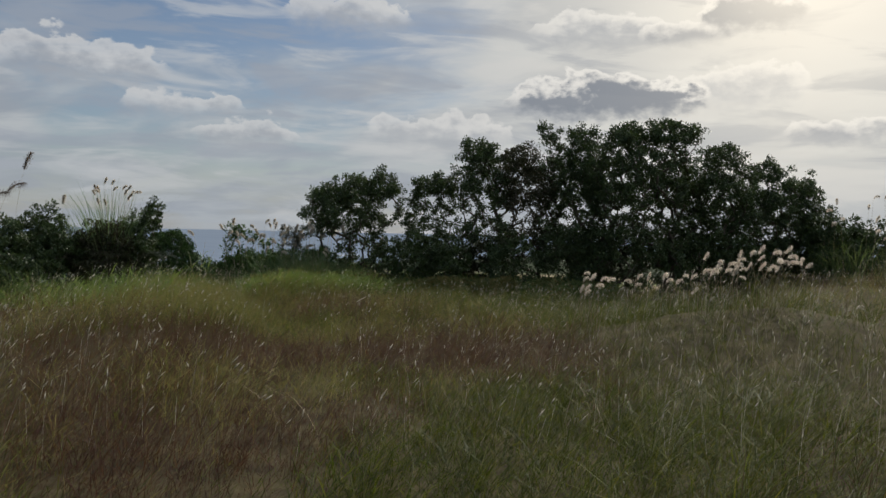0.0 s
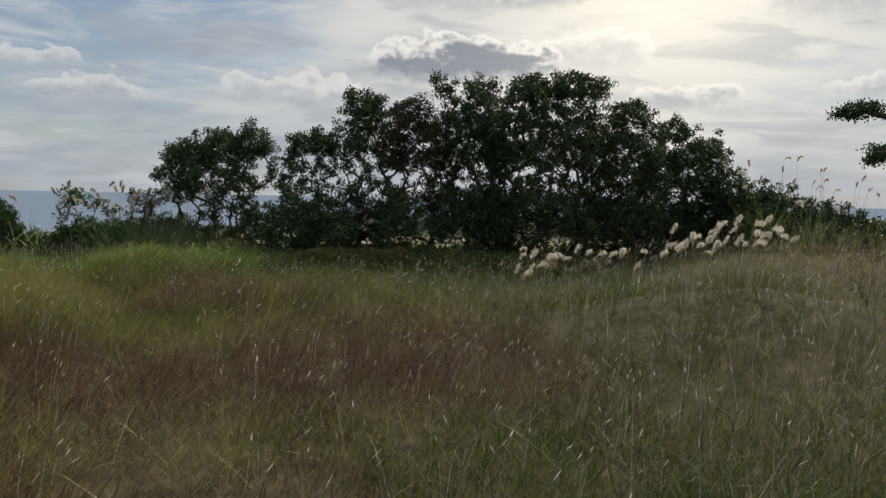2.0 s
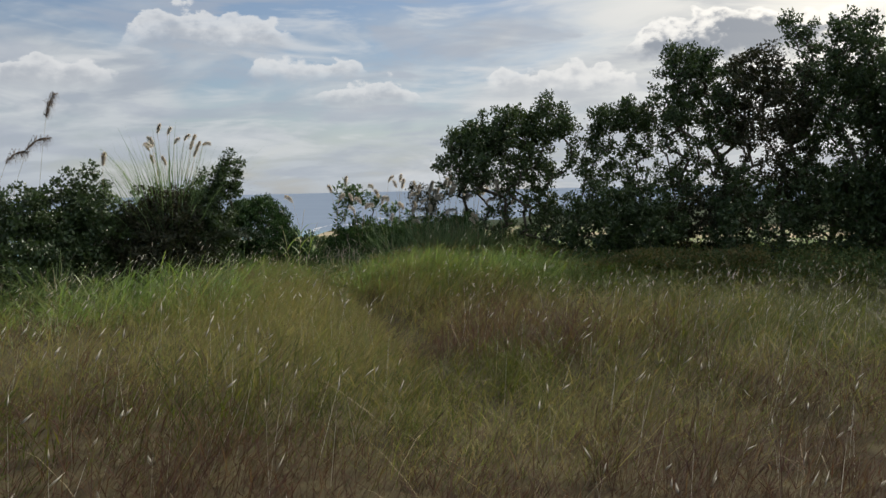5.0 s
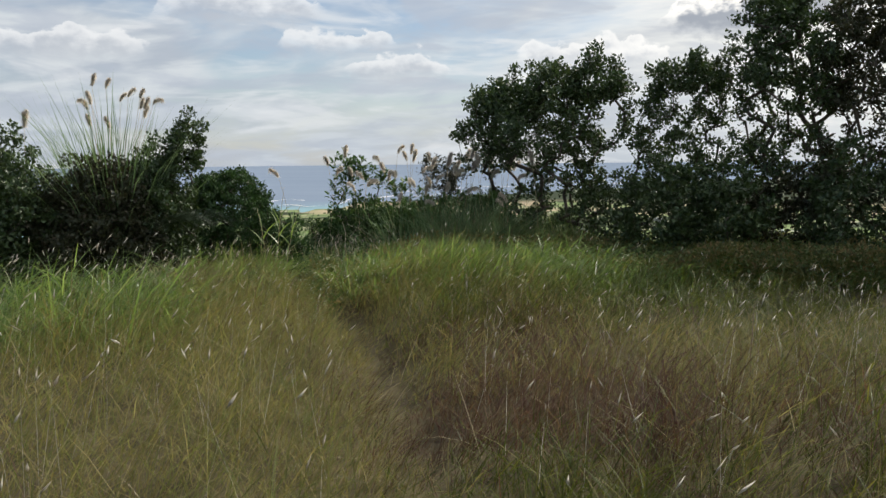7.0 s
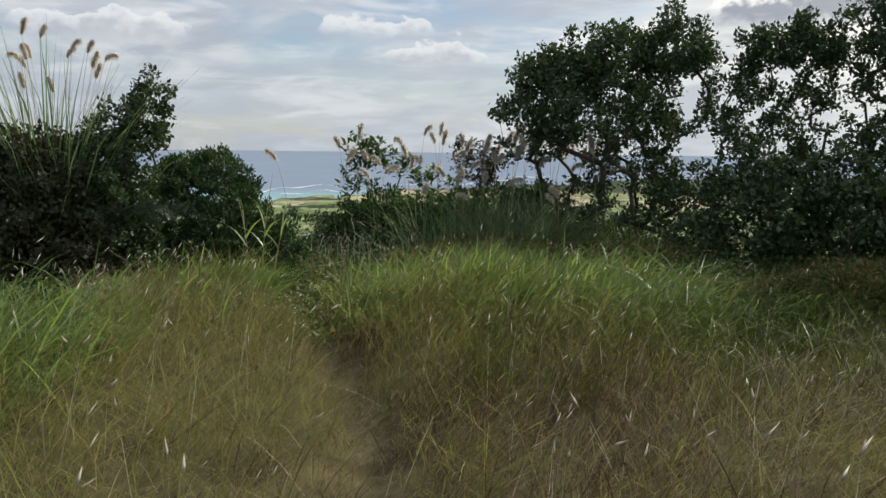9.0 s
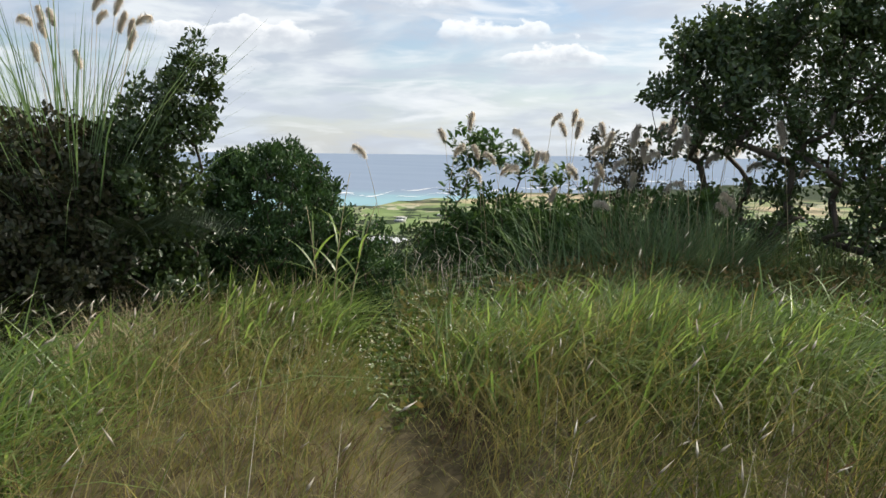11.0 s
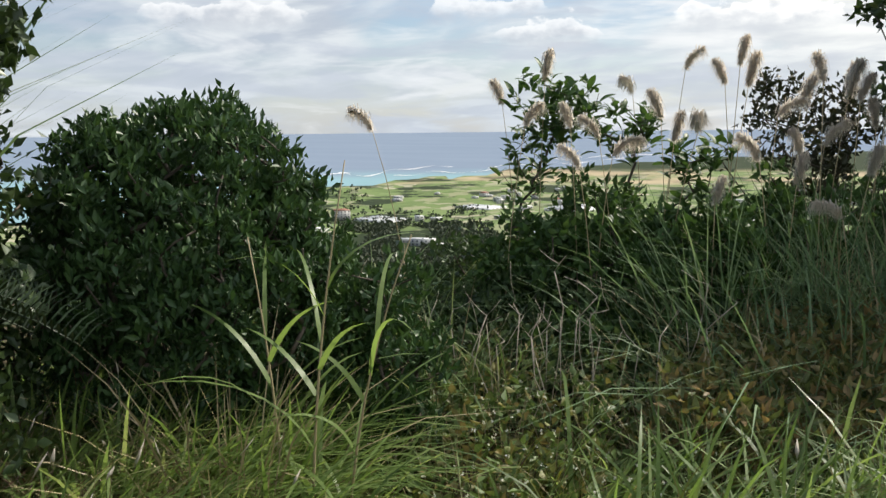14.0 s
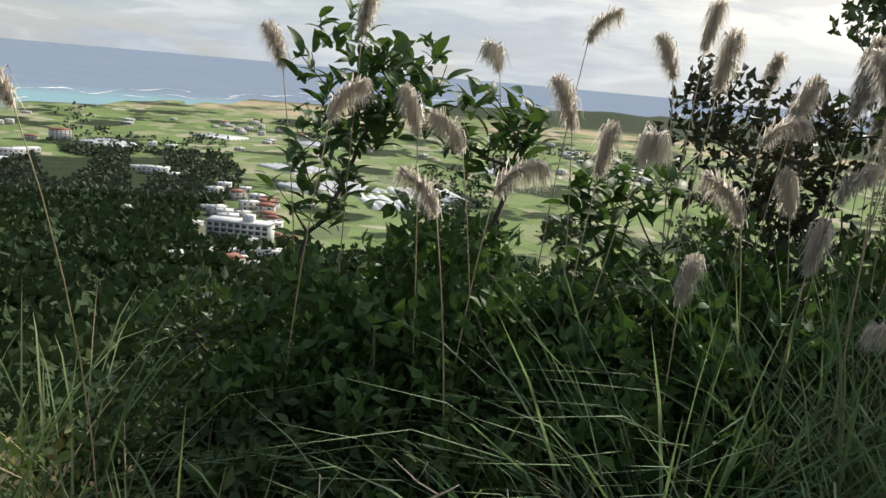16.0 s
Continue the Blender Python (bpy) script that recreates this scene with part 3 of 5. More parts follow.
def sward():
    line = np.array([(e[0], e[1]) for _, e, _, _ in PATH])
    # tufts: a dense belt along the walk, a thinner cover to its sides
    k = RNG.integers(0, len(line) - 1, 14500)
    f = RNG.uniform(0, 1, len(k))[:, None]
    p = line[k] * (1 - f) + line[k + 1] * f + RNG.normal(size=(len(k), 2)) * np.array([2.4, 1.6])
    p[:, 1] += RNG.uniform(0, 6, len(k))
    bx, by = scatter(13500, -12, 14, 3, 24.5)
    cx, cy = np.concatenate([p[:, 0], bx]), np.concatenate([p[:, 1], by])
    keep = (cy > 2.2) & (cy < crest(cx) + 0.3) & (cx > -13)
    cx, cy = cx[keep], cy[keep]
    tuft_lean, tuft_az, tuft_tall = RNG.uniform(0.0, 0.55, len(cx)), RNG.normal(0.4, 0.9, len(cx)), RNG.uniform(0.5, 1.3, len(cx))
    tuft_pick = RNG.uniform(0, 1, len(cx))
    k = np.repeat(np.arange(len(cx)), 12)
    x = cx[k] + RNG.normal(0, 0.055, len(k))
    y = cy[k] + RNG.normal(0, 0.055, len(k))
    tuft_lean, tuft_az, tuft_tall, tuft_pick = tuft_lean[k], tuft_az[k], tuft_tall[k], tuft_pick[k]
    red, straw, green, tall = zones(x, y)
    tall = tall * tuft_tall
    sway = tuft_pick - 0.5 + RNG.normal(0, 0.18, len(x))
    claim = np.stack([red + 0.34 * sway, straw - 0.34 * sway, green + 0.02 + RNG.normal(0, 0.17, len(x))])
    kind = np.argmax(claim, axis=0)
    red, straw, is_green = kind == 0, kind == 1, kind == 2
    rank = np.clip(0.9 * bell(x, y, -3.4, 20.3, 1.8, 0.6) + 0.7 * step(np.interp(y, TRAIL[:, 1], TRAIL[:, 0]) - x, 1.0, 2.0) * step(y, 13.0, 16.0) + 0.9 * bell(x, y, -6.5, 19.8, 0.9, 0.9) + 0.25 * bell(x, y, -1.8, 20.2, 1.5, 0.9), 0, 0.9)
    lush = is_green & (RNG.uniform(0, 1, len(x)) < rank * step(trail_gap(x, y), 0.25, 0.8))
    is_green = is_green & ~lush

    def lay(name, sel, wide, hi, lean, droop, mat, segs, label, branching=0.62):
        n = int(sel.sum())
        base = np.stack([x[sel], y[sel], lie(x[sel], y[sel]) - 0.02], 1)
        h = tall[sel] * hi * RNG.uniform(0.4, 1.25, n)
        # most blades are leaves that branch off the stems part of the way up
        leaf = RNG.uniform(0, 1, n) < branching
        base[:, 2] += np.where(leaf, tall[sel] * RNG.uniform(0.2, 0.75, n), 0)
        h = np.where(leaf, h * 0.48, h)
        a = np.where(RNG.uniform(0, 1, n) < 0.25, RNG.uniform(0, 6.28, n), tuft_az[sel] + RNG.normal(0, 0.8, n))
        away = np.hypot(base[:, 0] + 2.0, base[:, 1] - 12.0)
        w = wide * RNG.uniform(0.6, 1.4, n) * (1 + 0.03 * away)
        v, t = blades(base, h, w, a, tuft_lean[sel] + RNG.uniform(0.0, lean, n) + np.where(leaf, RNG.uniform(0.1, 0.8, n), 0), RNG.uniform(0.05, droop, n), segs)
        tagged(part(name, mesh_of(name, v, t, mat)), label, "grass", kind="stuff")

    lay("red_grass", red, 0.0036, 1.0, 0.5, 0.4, M_RED, 2, "reddish-brown dry meadow grass, knee high and wind-blown")
    lay("straw_grass", straw, 0.0034, 1.02, 0.45, 0.40, M_STRAW, 2, "straw-coloured dry meadow grass beside the trodden trail")
    lay("green_grass", is_green, 0.0042, 0.92, 0.5, 0.5, M_GREEN, 2, "green meadow grass growing in dense uneven patches")
    lay("lush_grass", lush, 0.0095, 1.12, 0.5, 0.85, M_LUSH, 4, "bright green broad-bladed grass arching over the trail", 0.35)
    # the brightest stands on both sides of the trail's end
    k = 8500
    right = RNG.uniform(0, 1, k) < 0.62
    x3 = np.where(right, RNG.normal(-3.5, 0.8, k), RNG.normal(-6.65, 0.42, k))
    y3 = np.where(right, RNG.normal(19.9, 0.45, k), RNG.normal(19.8, 0.42, k))
    keep = trail_gap(x3, y3) > 0.3
    x3, y3 = x3[keep], y3[keep]
    k = len(x3)
    base = np.stack([x3, y3, lie(x3, y3) - 0.02], 1)
    v, t = blades(base, RNG.uniform(0.32, 0.82, k), RNG.uniform(0.009, 0.020, k), RNG.normal(0.2, 1.0, k), RNG.uniform(0.0, 0.5, k), RNG.uniform(0.1, 0.95, k), 5)
    tagged(part("broad_grass", mesh_of("broad_grass", v, t, M_LUSH)), "tall bright green broad-bladed grass by the trail", "grass", kind="stuff")
    # bent and fallen straws that cross the rest
    n = 1800
    x2, y2 = scatter(n, -8, 8, 6.0, 20.5)
    base = np.stack([x2, y2, lie(x2, y2) + 0.1], 1)
    v, t = blades(base, RNG.uniform(0.2, 0.5, n), RNG.uniform(0.0018, 0.0035, n), RNG.uniform(0, 6.28, n), RNG.uniform(0.4, 1.3, n), RNG.uniform(0, 0.6, n), 3)
    tagged(part("loose_straw", mesh_of("loose_straw", v, t, M_STALK)), "bent pale straws crossing the meadow grass", "grass", kind="stuff")
    # pale seed spikes on thin stems
    n = 2800
    sx, sy = scatter(n, -9, 11, 5.5, 20)
    keep = (trail_gap(sx, sy) > 0.4)
    sx, sy = sx[keep], sy[keep]
    t2 = zones(sx, sy)[3]
    n = len(sx)
    base = np.stack([sx, sy, lie(sx, sy)], 1)
    a = RNG.normal(0.4, 1.0, n)
    lean, h = RNG.uniform(0.1, 0.5, n), t2 * RNG.uniform(1.0, 1.35, n)
    tip = base + np.stack([np.cos(a) * lean * h, np.sin(a) * lean * h, h * (1 - 0.25 * lean)], 1)
    stems = blades(base, h, np.full(n, 0.0022), a, lean, np.zeros(n), 2)
    d = unit(tip - base)
    d = unit(d + np.stack([np.cos(a), np.sin(a), -0.2 * np.ones(n)], 1) * RNG.uniform(0, 0.8, n)[:, None])
    side = unit(np.cross(d, RNG.normal(size=(n, 3))))
    other = np.cross(d, side)
    L, W = RNG.uniform(0.045, 0.10, n)[:, None], RNG.uniform(0.003, 0.007, n)[:, None]
    verts = np.stack([tip, tip + d * L * 0.4 + side * W, tip + d * L * 0.4 - side * W, tip + d * L * 0.4 + other * W, tip + d * L], 1)
    local = np.array([(0, 1, 3), (0, 3, 2), (0, 2, 1), (4, 3, 1), (4, 2, 3), (4, 1, 2)])
    heads = verts.reshape(-1, 3), (local[None] + (np.arange(n) * 5)[:, None, None]).reshape(-1, 3)
    v, t = join([stems, heads])
    tagged(part("seed_spikes", mesh_of("seed_spikes", v, t, M_SEED)), "pale seed spikes on thin stems above the grass", "grass", kind="stuff")


sward()


# ---------------------------------------------------------------- trees and bushes
def crown_points(n, centre, size, hollow=0.3, floor=-0.75, rough=1.0):
    """Points spread through an uneven crown, more of them towards its outside, some on sprigs that stick out."""
    size = np.asarray(size, float)
    d = unit(RNG.normal(size=(n * 3, 3)))
    d = d[d[:, 2] > floor][:n]
    a = np.arctan2(d[:, 1], d[:, 0])
    ph = RNG.uniform(0, 6.28, 5)
    bumps = 1 + rough * (0.15 * np.sin(3 * a + ph[0]) * np.sin(5 * d[:, 2] + ph[1]) + 0.12 * np.sin(6 * a + ph[2] + 6 * d[:, 2]) + 0.07 * np.sin(11 * a + ph[3]) * np.sin(9 * d[:, 2] + ph[4]))
    r = (hollow + (1 - hollow) * RNG.uniform(0, 1, len(d)) ** 0.55) * bumps
    sprig = RNG.uniform(0, 1, len(d)) < 0.08 * rough
    r = np.where(sprig, r * RNG.uniform(1.02, 1.09, len(d)), r)
    return np.asarray(centre) + d * r[:, None] * size


def tree(name, label, category, crowns, bases, trunk, clump, per, leaf, leaf_mat, bark=None, up=0.5, ratio=0.5, simple=False, smooth=False):
    """crowns: (n, centre, size) volumes that hold leaf clumps; bases: where the stems stand."""
    tips = np.concatenate([crown_points(n, c, s, 0.55 if smooth else 0.3, -0.75, 0.15 if smooth else 1.0) for n, c, s in crowns])
    roots = [np.array([bx, by, float(lie(bx, by)) - 0.05]) for bx, by in bases]
    tips = tips[tips[:, 2] > lie(tips[:, 0], tips[:, 1]) + 0.15]
    root = new(name)
    root.location = roots[0]
    tagged(root, label, category)
    off = -roots[0]
    v, t = grow(roots, tips, 0.35, trunk)
    part("trunk", mesh_of("trunk", v + off, t, bark or M_BARK, True), root, "dark branching stems and limbs")
    counts = (per * RNG.uniform(0.45, 1.5, len(tips))).astype(int)
    at = np.repeat(tips, counts, axis=0)
    at = at + unit(RNG.normal(size=at.shape)) * (RNG.uniform(0, 1, (len(at), 1)) ** 0.5) * clump * 1.25 * np.array([1, 1, 0.8])
    v, t = leaf_cards(at, leaf, up, ratio, simple=simple)
    part("crown", mesh_of("crown", v + off, t, leaf_mat), root)
    return root


def thicket():
    fine = dict(clump=0.115, per=40, leaf=0.066, simple=True, ratio=0.6)
    tree("thicket_tree", "dark evergreen shrub tree with many thin stems", "tree",
         [(290, (-2.75, 23.5, 2.2), (1.20, 0.9, 1.0)), (26, (-3.7, 23.0, 2.1), (0.40, 0.4, 0.55)), (120, (-2.4, 23.6, 1.0), (1.2, 0.7, 0.7)), (80, (-1.85, 23.5, 2.95), (0.50, 0.5, 0.52)), (80, (-3.3, 23.4, 2.65), (0.6, 0.5, 0.42)), (60, (-2.5, 23.5, 2.95), (0.5, 0.5, 0.4))],
         [(-2.4, 23.6), (-2.7, 23.4), (-2.0, 23.7), (-2.2, 23.5)], trunk=0.060, leaf_mat=M_LEAF, **fine)
    tree("thicket_tree", "thin twiggy shrub tree with sparse foliage", "tree",
         [(140, (-0.65, 24.0, 2.1), (0.95, 0.7, 1.0)), (90, (-0.4, 24.0, 3.0), (0.75, 0.5, 0.42)), (120, (-0.5, 24.2, 0.9), (1.1, 0.5, 0.7))],
         [(-0.6, 24.1), (-0.2, 24.0)], trunk=0.041, leaf_mat=M_LEAF, **fine)
    tree("thicket_tree", "dark evergreen tree with an uneven leafy crown", "tree",
         [(240, (1.05, 23.6, 3.1), (1.0, 0.9, 1.05)), (120, (1.0, 23.7, 1.6), (1.1, 0.8, 0.9)), (70, (0.75, 23.5, 3.95), (0.50, 0.5, 0.42))],
         [(0.9, 23.7), (1.3, 23.9), (0.6, 23.7)], trunk=0.068, leaf_mat=M_LEAF, **fine)
    tree("thicket_tree", "evergreen tree with russet-tinged leaves", "tree",
         [(210, (2.15, 23.2, 2.95), (0.85, 0.8, 1.05)), (130, (2.2, 23.2, 1.5), (0.95, 0.7, 0.9)), (40, (1.95, 23.2, 3.85), (0.5, 0.5, 0.36))],
         [(2.1, 23.3), (2.5, 23.4)], trunk=0.060, leaf_mat=M_LEAF_RED, **fine)
    tree("thicket_tree", "tall evergreen tree with a lone upper sprig", "tree",
         [(380, (3.6, 23.3, 3.1), (1.05, 0.9, 1.35)), (26, (2.78, 23.55, 4.48), (0.34, 0.28, 0.52)), (16, (2.95, 23.5, 3.9), (0.22, 0.22, 0.5)), (190, (3.4, 23.2, 1.4), (1.15, 0.8, 0.9)), (40, (3.75, 23.3, 4.45), (0.45, 0.4, 0.3))],
         [(3.3, 23.5), (3.7, 23.3)], trunk=0.075, leaf_mat=M_LEAF, **fine)
    tree("thicket_tree", "big dark evergreen tree with a dense crown", "tree",
         [(700, (5.15, 22.6, 3.2), (1.7, 1.2, 1.4)), (110, (5.9, 22.4, 4.45), (0.85, 0.6, 0.36)), (50, (4.75, 22.5, 4.4), (0.5, 0.5, 0.36)), (380, (4.9, 22.4, 1.5), (1.8, 1.0, 0.95))],
         [(5.0, 22.8), (5.6, 22.6), (4.4, 22.7)], trunk=0.090, leaf_mat=M_LEAF, **fine)
    tree("thicket_tree", "dense dark evergreen tree of the windswept thicket", "tree",
         [(440, (7.35, 22.9, 2.75), (1.2, 1.0, 1.25)), (60, (7.35, 22.9, 3.95), (0.62, 0.5, 0.34)), (280, (7.1, 22.6, 1.4), (1.4, 0.9, 0.9))],
         [(7.2, 23.0), (7.7, 22.9)], trunk=0.075, leaf_mat=M_LEAF, **fine)
    tree("thicket_tree", "dense dark evergreen tree at the thicket's end", "tree",
         [(360, (9.2, 23.3, 2.5), (1.15, 1.0, 1.1)), (50, (8.8, 23.4, 3.55), (0.5, 0.45, 0.34)), (26, (9.85, 23.4, 3.1), (0.34, 0.4, 0.3)), (240, (9.5, 23.0, 1.3), (1.4, 0.8, 0.8))],
         [(9.2, 23.4), (9.7, 23.3)], trunk=0.068, leaf_mat=M_LEAF, **fine)
    # low growth along the foot of the thicket
    for k in range(13):
        bx = -1.2 + k * 1.0 + RNG.uniform(-0.3, 0.3)
        by = 22.6 + RNG.uniform(-0.5, 0.7)
        tree("low_bush", "low tangled dark bush below the trees", "bush",
             [(105, (bx, by, 0.85), (0.85, 0.55, 0.85 if bx < 1.5 else 1.15))], [(bx, by)], 0.02, 0.14, 40, 0.074, M_LEAF_RED if k % 4 == 2 else M_LEAF, simple=True, ratio=0.6)


thicket()


def lone_tree():
    """The bent tree that stands alone."""
    root = new("bent_tree")
    z0 = float(lie(13.6, 19.8))
    root.location = (13.6, 19.8, z0 - 0.05)
    tagged(root, "wind-bent lone tree with foliage in flat layers", "tree")
    off = -np.array(root.location)
    trunk = [(13.6, 19.8, z0 - 0.05), (13.35, 19.95, 1.6), (12.98, 20.2, 2.2), (12.86, 20.28, 2.75), (12.98, 20.2, 3.1), (13.35, 19.92, 3.45),
             (13.68, 19.7, 3.9), (13.72, 19.65, 4.35), (13.78, 19.6, 4.65), (13.98, 19.45, 5.0), (14.25, 19.2, 5.25)]
    side = [(13.0, 20.2, 3.1), (12.95, 20.3, 3.5), (12.7, 20.45, 3.8), (12.3, 20.7, 3.95), (11.95, 20.9, 4.05)]
    fork = [(13.75, 19.62, 4.5), (13.6, 19.72, 4.8), (13.4, 19.88, 5.05)]
    stem = join([tube(trunk, np.linspace(0.11, 0.03, len(trunk)), 8), tube(side, np.linspace(0.08, 0.03, len(side)), 6), tube(fork, [0.05, 0.04, 0.025], 6)])
    pads = [(60, (14.1, 19.35, 5.42), (0.62, 0.6, 0.36)), (40, (14.5, 19.0, 5.75), (0.42, 0.42, 0.28)), (30, (13.45, 19.85, 5.12), (0.36, 0.36, 0.22)),
            (60, (13.1, 20.15, 3.95), (0.72, 0.6, 0.28)), (24, (12.2, 20.75, 4.0), (0.42, 0.4, 0.18)), (10, (11.85, 20.95, 3.95), (0.22, 0.22, 0.1)),
            (22, (12.55, 20.5, 3.0), (0.4, 0.4, 0.2)), (8, (13.3, 20.0, 2.95), (0.22, 0.22, 0.2)), (16, (13.2, 20.1, 3.45), (0.5, 0.4, 0.2))]
    tips = np.concatenate([crown_points(n, c, s, 0.2, -0.99) for n, c, s in pads])
    limbs = grow([np.array(trunk[4]), np.array(trunk[5]), np.array(trunk[6]), np.array(trunk[8]), np.array(trunk[9]), np.array(trunk[10]), np.array(side[2]), np.array(side[4]), np.array(fork[2])], tips, 0.25, 0.03)
    v, t = join([stem, limbs])
    part("trunk", mesh_of("trunk", v + off, t, M_BARK, True), root, "bare crooked trunk")
    at = np.repeat(tips, 46, axis=0) + RNG.normal(size=(len(tips) * 46, 3)) * np.array([0.09, 0.09, 0.06])
    v, t = leaf_cards(at, 0.075, 0.5, 0.6, simple=True)
    part("crown", mesh_of("crown", v + off, t, M_LEAF), root)
    for bx, by, w, h, rows in ((13.9, 19.5, 0.6, 0.55, 50), (14.4, 17.5, 0.7, 0.75, 110), (15.8, 17.0, 0.9, 0.8, 90), (12.9, 20.6, 0.8, 0.45, 60), (10.1, 22.3, 0.8, 1.15, 130), (10.9, 21.9, 0.8, 0.9, 110), (11.7, 21.5, 0.8, 0.65, 90), (12.4, 21.1, 0.7, 0.5, 70), (10.2, 21.6, 0.8, 0.7, 90)):
        tree("low_bush", "low dark bush on the grassy crest", "bush", [(rows, (bx, by, float(lie(bx, by)) + h * 0.75), (w, w * 0.8, h))],
             [(bx, by)], 0.03, 0.13, 60, 0.072, M_LEAF, simple=True, ratio=0.6)


lone_tree()


def left_bushes():
    tree("round_bush", "rounded dark green bush with upright glossy leaves", "bush",
         [(700, (-6.83, 20.52, 0.80), (0.72, 0.66, 0.86)), (120, (-6.75, 20.64, 0.35), (0.72, 0.7, 0.6))],
         [(-6.76, 20.69), (-6.90, 20.58)], 0.05, 0.065, 46, 0.047, M_LEAF_ROUND, up=1.4, ratio=0.42, smooth=True, simple=True)
    tree("round_bush", "small dark bush beside the trail's end", "bush",
         [(90, (-6.14, 20.90, 0.45), (0.32, 0.36, 0.52))], [(-6.13, 20.95)], 0.03, 0.07, 40, 0.055, M_LEAF_ROUND, up=1.2, ratio=0.42)
    tree("tall_bush", "tall dark bush with a few reddish leaves", "bush",
         [(260, (-7.25, 19.45, 1.12), (0.52, 0.5, 0.86)), (36, (-6.91, 19.53, 1.95), (0.26, 0.24, 0.5)), (90, (-7.19, 19.25, 0.5), (0.62, 0.55, 0.6))],
         [(-7.20, 19.45), (-7.11, 19.56)], 0.04, 0.09, 56, 0.052, M_LEAF, simple=True, ratio=0.6)
    tree("tall_bush", "russet-leaved bush under the plume grass", "bush",
         [(380, (-7.75, 18.85, 0.92), (0.80, 0.42, 0.92)), (90, (-7.63, 18.61, 0.5), (0.75, 0.5, 0.55))],
         [(-7.67, 19.01)], 0.04, 0.10, 46, 0.056, M_LEAF_RED, simple=True, ratio=0.6)
    tree("tall_bush", "broad dark bush with a ragged leafy top", "bush",
         [(260, (-9.1, 19.0, 1.1), (0.75, 0.6, 1.0))], [(-9.1, 19.0), (-8.8, 19.1)], 0.04, 0.10, 46, 0.060, M_LEAF, simple=True, ratio=0.6)
    for bx, by, h, n in ((-6.36, 23.04, 0.9, 60), (-5.86, 23.13, 0.95, 70), (-5.32, 23.22, 0.9, 70), (-4.76, 23.17, 0.85, 60), (-4.14, 23.53, 0.8, 60), (-3.46, 23.79, 0.8, 60), (-5.95, 22.42, 0.62, 60), (-5.44, 22.36, 0.6, 60), (-4.94, 22.35, 0.55, 55),
                         (-4.44, 22.40, 0.6, 55), (-6.57, 22.62, 0.55, 50), (-2.67, 23.95, 0.8, 60), (-5.66, 21.94, 0.42, 45), (-5.10, 21.89, 0.42, 45), (-4.56, 22.03, 0.42, 45)):
        tree("crest_bush", "dense green scrub below the plumes", "bush",
             [(n, (bx, by, float(lie(bx, by)) + h * 0.42), (0.42, 0.36, h * 0.5))], [(bx, by)], 0.02, 0.09, 26, 0.064, M_SCRUB, simple=True)
    for bx, by, h, n in ((-8.8, 18.7, 1.5, 95), (-9.7, 18.4, 1.75, 110), (-10.8, 18.0, 1.8, 110), (-11.9, 17.6, 1.6, 90), (-9.2, 17.6, 0.9, 60), (-10.6, 16.8, 0.9, 60)):
        tree("hedge_bush", "dark scrubby bush with a ragged top", "bush",
             [(int(n * 1.7), (bx, by, 0.2 + h * 0.5), (0.8, 0.65, h * 0.5))], [(bx, by)], 0.03, 0.11, 52, 0.06, M_LEAF, simple=True, ratio=0.6)


left_bushes()


def viewpoint_shrubs():
    """The dark leafy mass under the slender shrubs, and the twiggy bush beside the first tree."""
    for bx, by, top, wide, n in ((-6.0, 22.75, 0.95, 0.36, 60), (-5.65, 22.55, 1.02, 0.40, 80), (-5.25, 22.65, 1.08, 0.42, 90), (-4.9, 22.45, 1.1, 0.40, 90), (-4.5, 22.75, 1.2, 0.42, 100), (-4.05, 22.95, 1.2, 0.44, 100), (-3.55, 23.15, 1.25, 0.46, 100), (-5.55, 22.85, 1.18, 0.40, 90), (-5.45, 22.15, 0.55, 0.40, 60), (-5.0, 22.1, 0.52, 0.38, 60)):
        z0 = float(lie(bx, by))
        tree("leafy_bush", "dense dark bush with soft oval leaves", "bush", [(n, (bx, by, (z0 + top) / 2), (wide, 0.32, (top - z0) / 2))], [(bx, by)], 0.014, 0.085, 30, 0.068, M_LEAF_BIG, up=0.7, ratio=0.5)
    tree("twiggy_bush", "sparse twiggy bush with small russet leaves", "bush",
         [(70, (-4.42, 23.3, 1.45), (0.42, 0.3, 0.36)), (40, (-4.2, 23.4, 1.0), (0.5, 0.3, 0.4))], [(-4.35, 23.35), (-4.25, 23.4)], 0.018, 0.07, 22, 0.05, M_LEAF_RED, ratio=0.5)


viewpoint_shrubs()


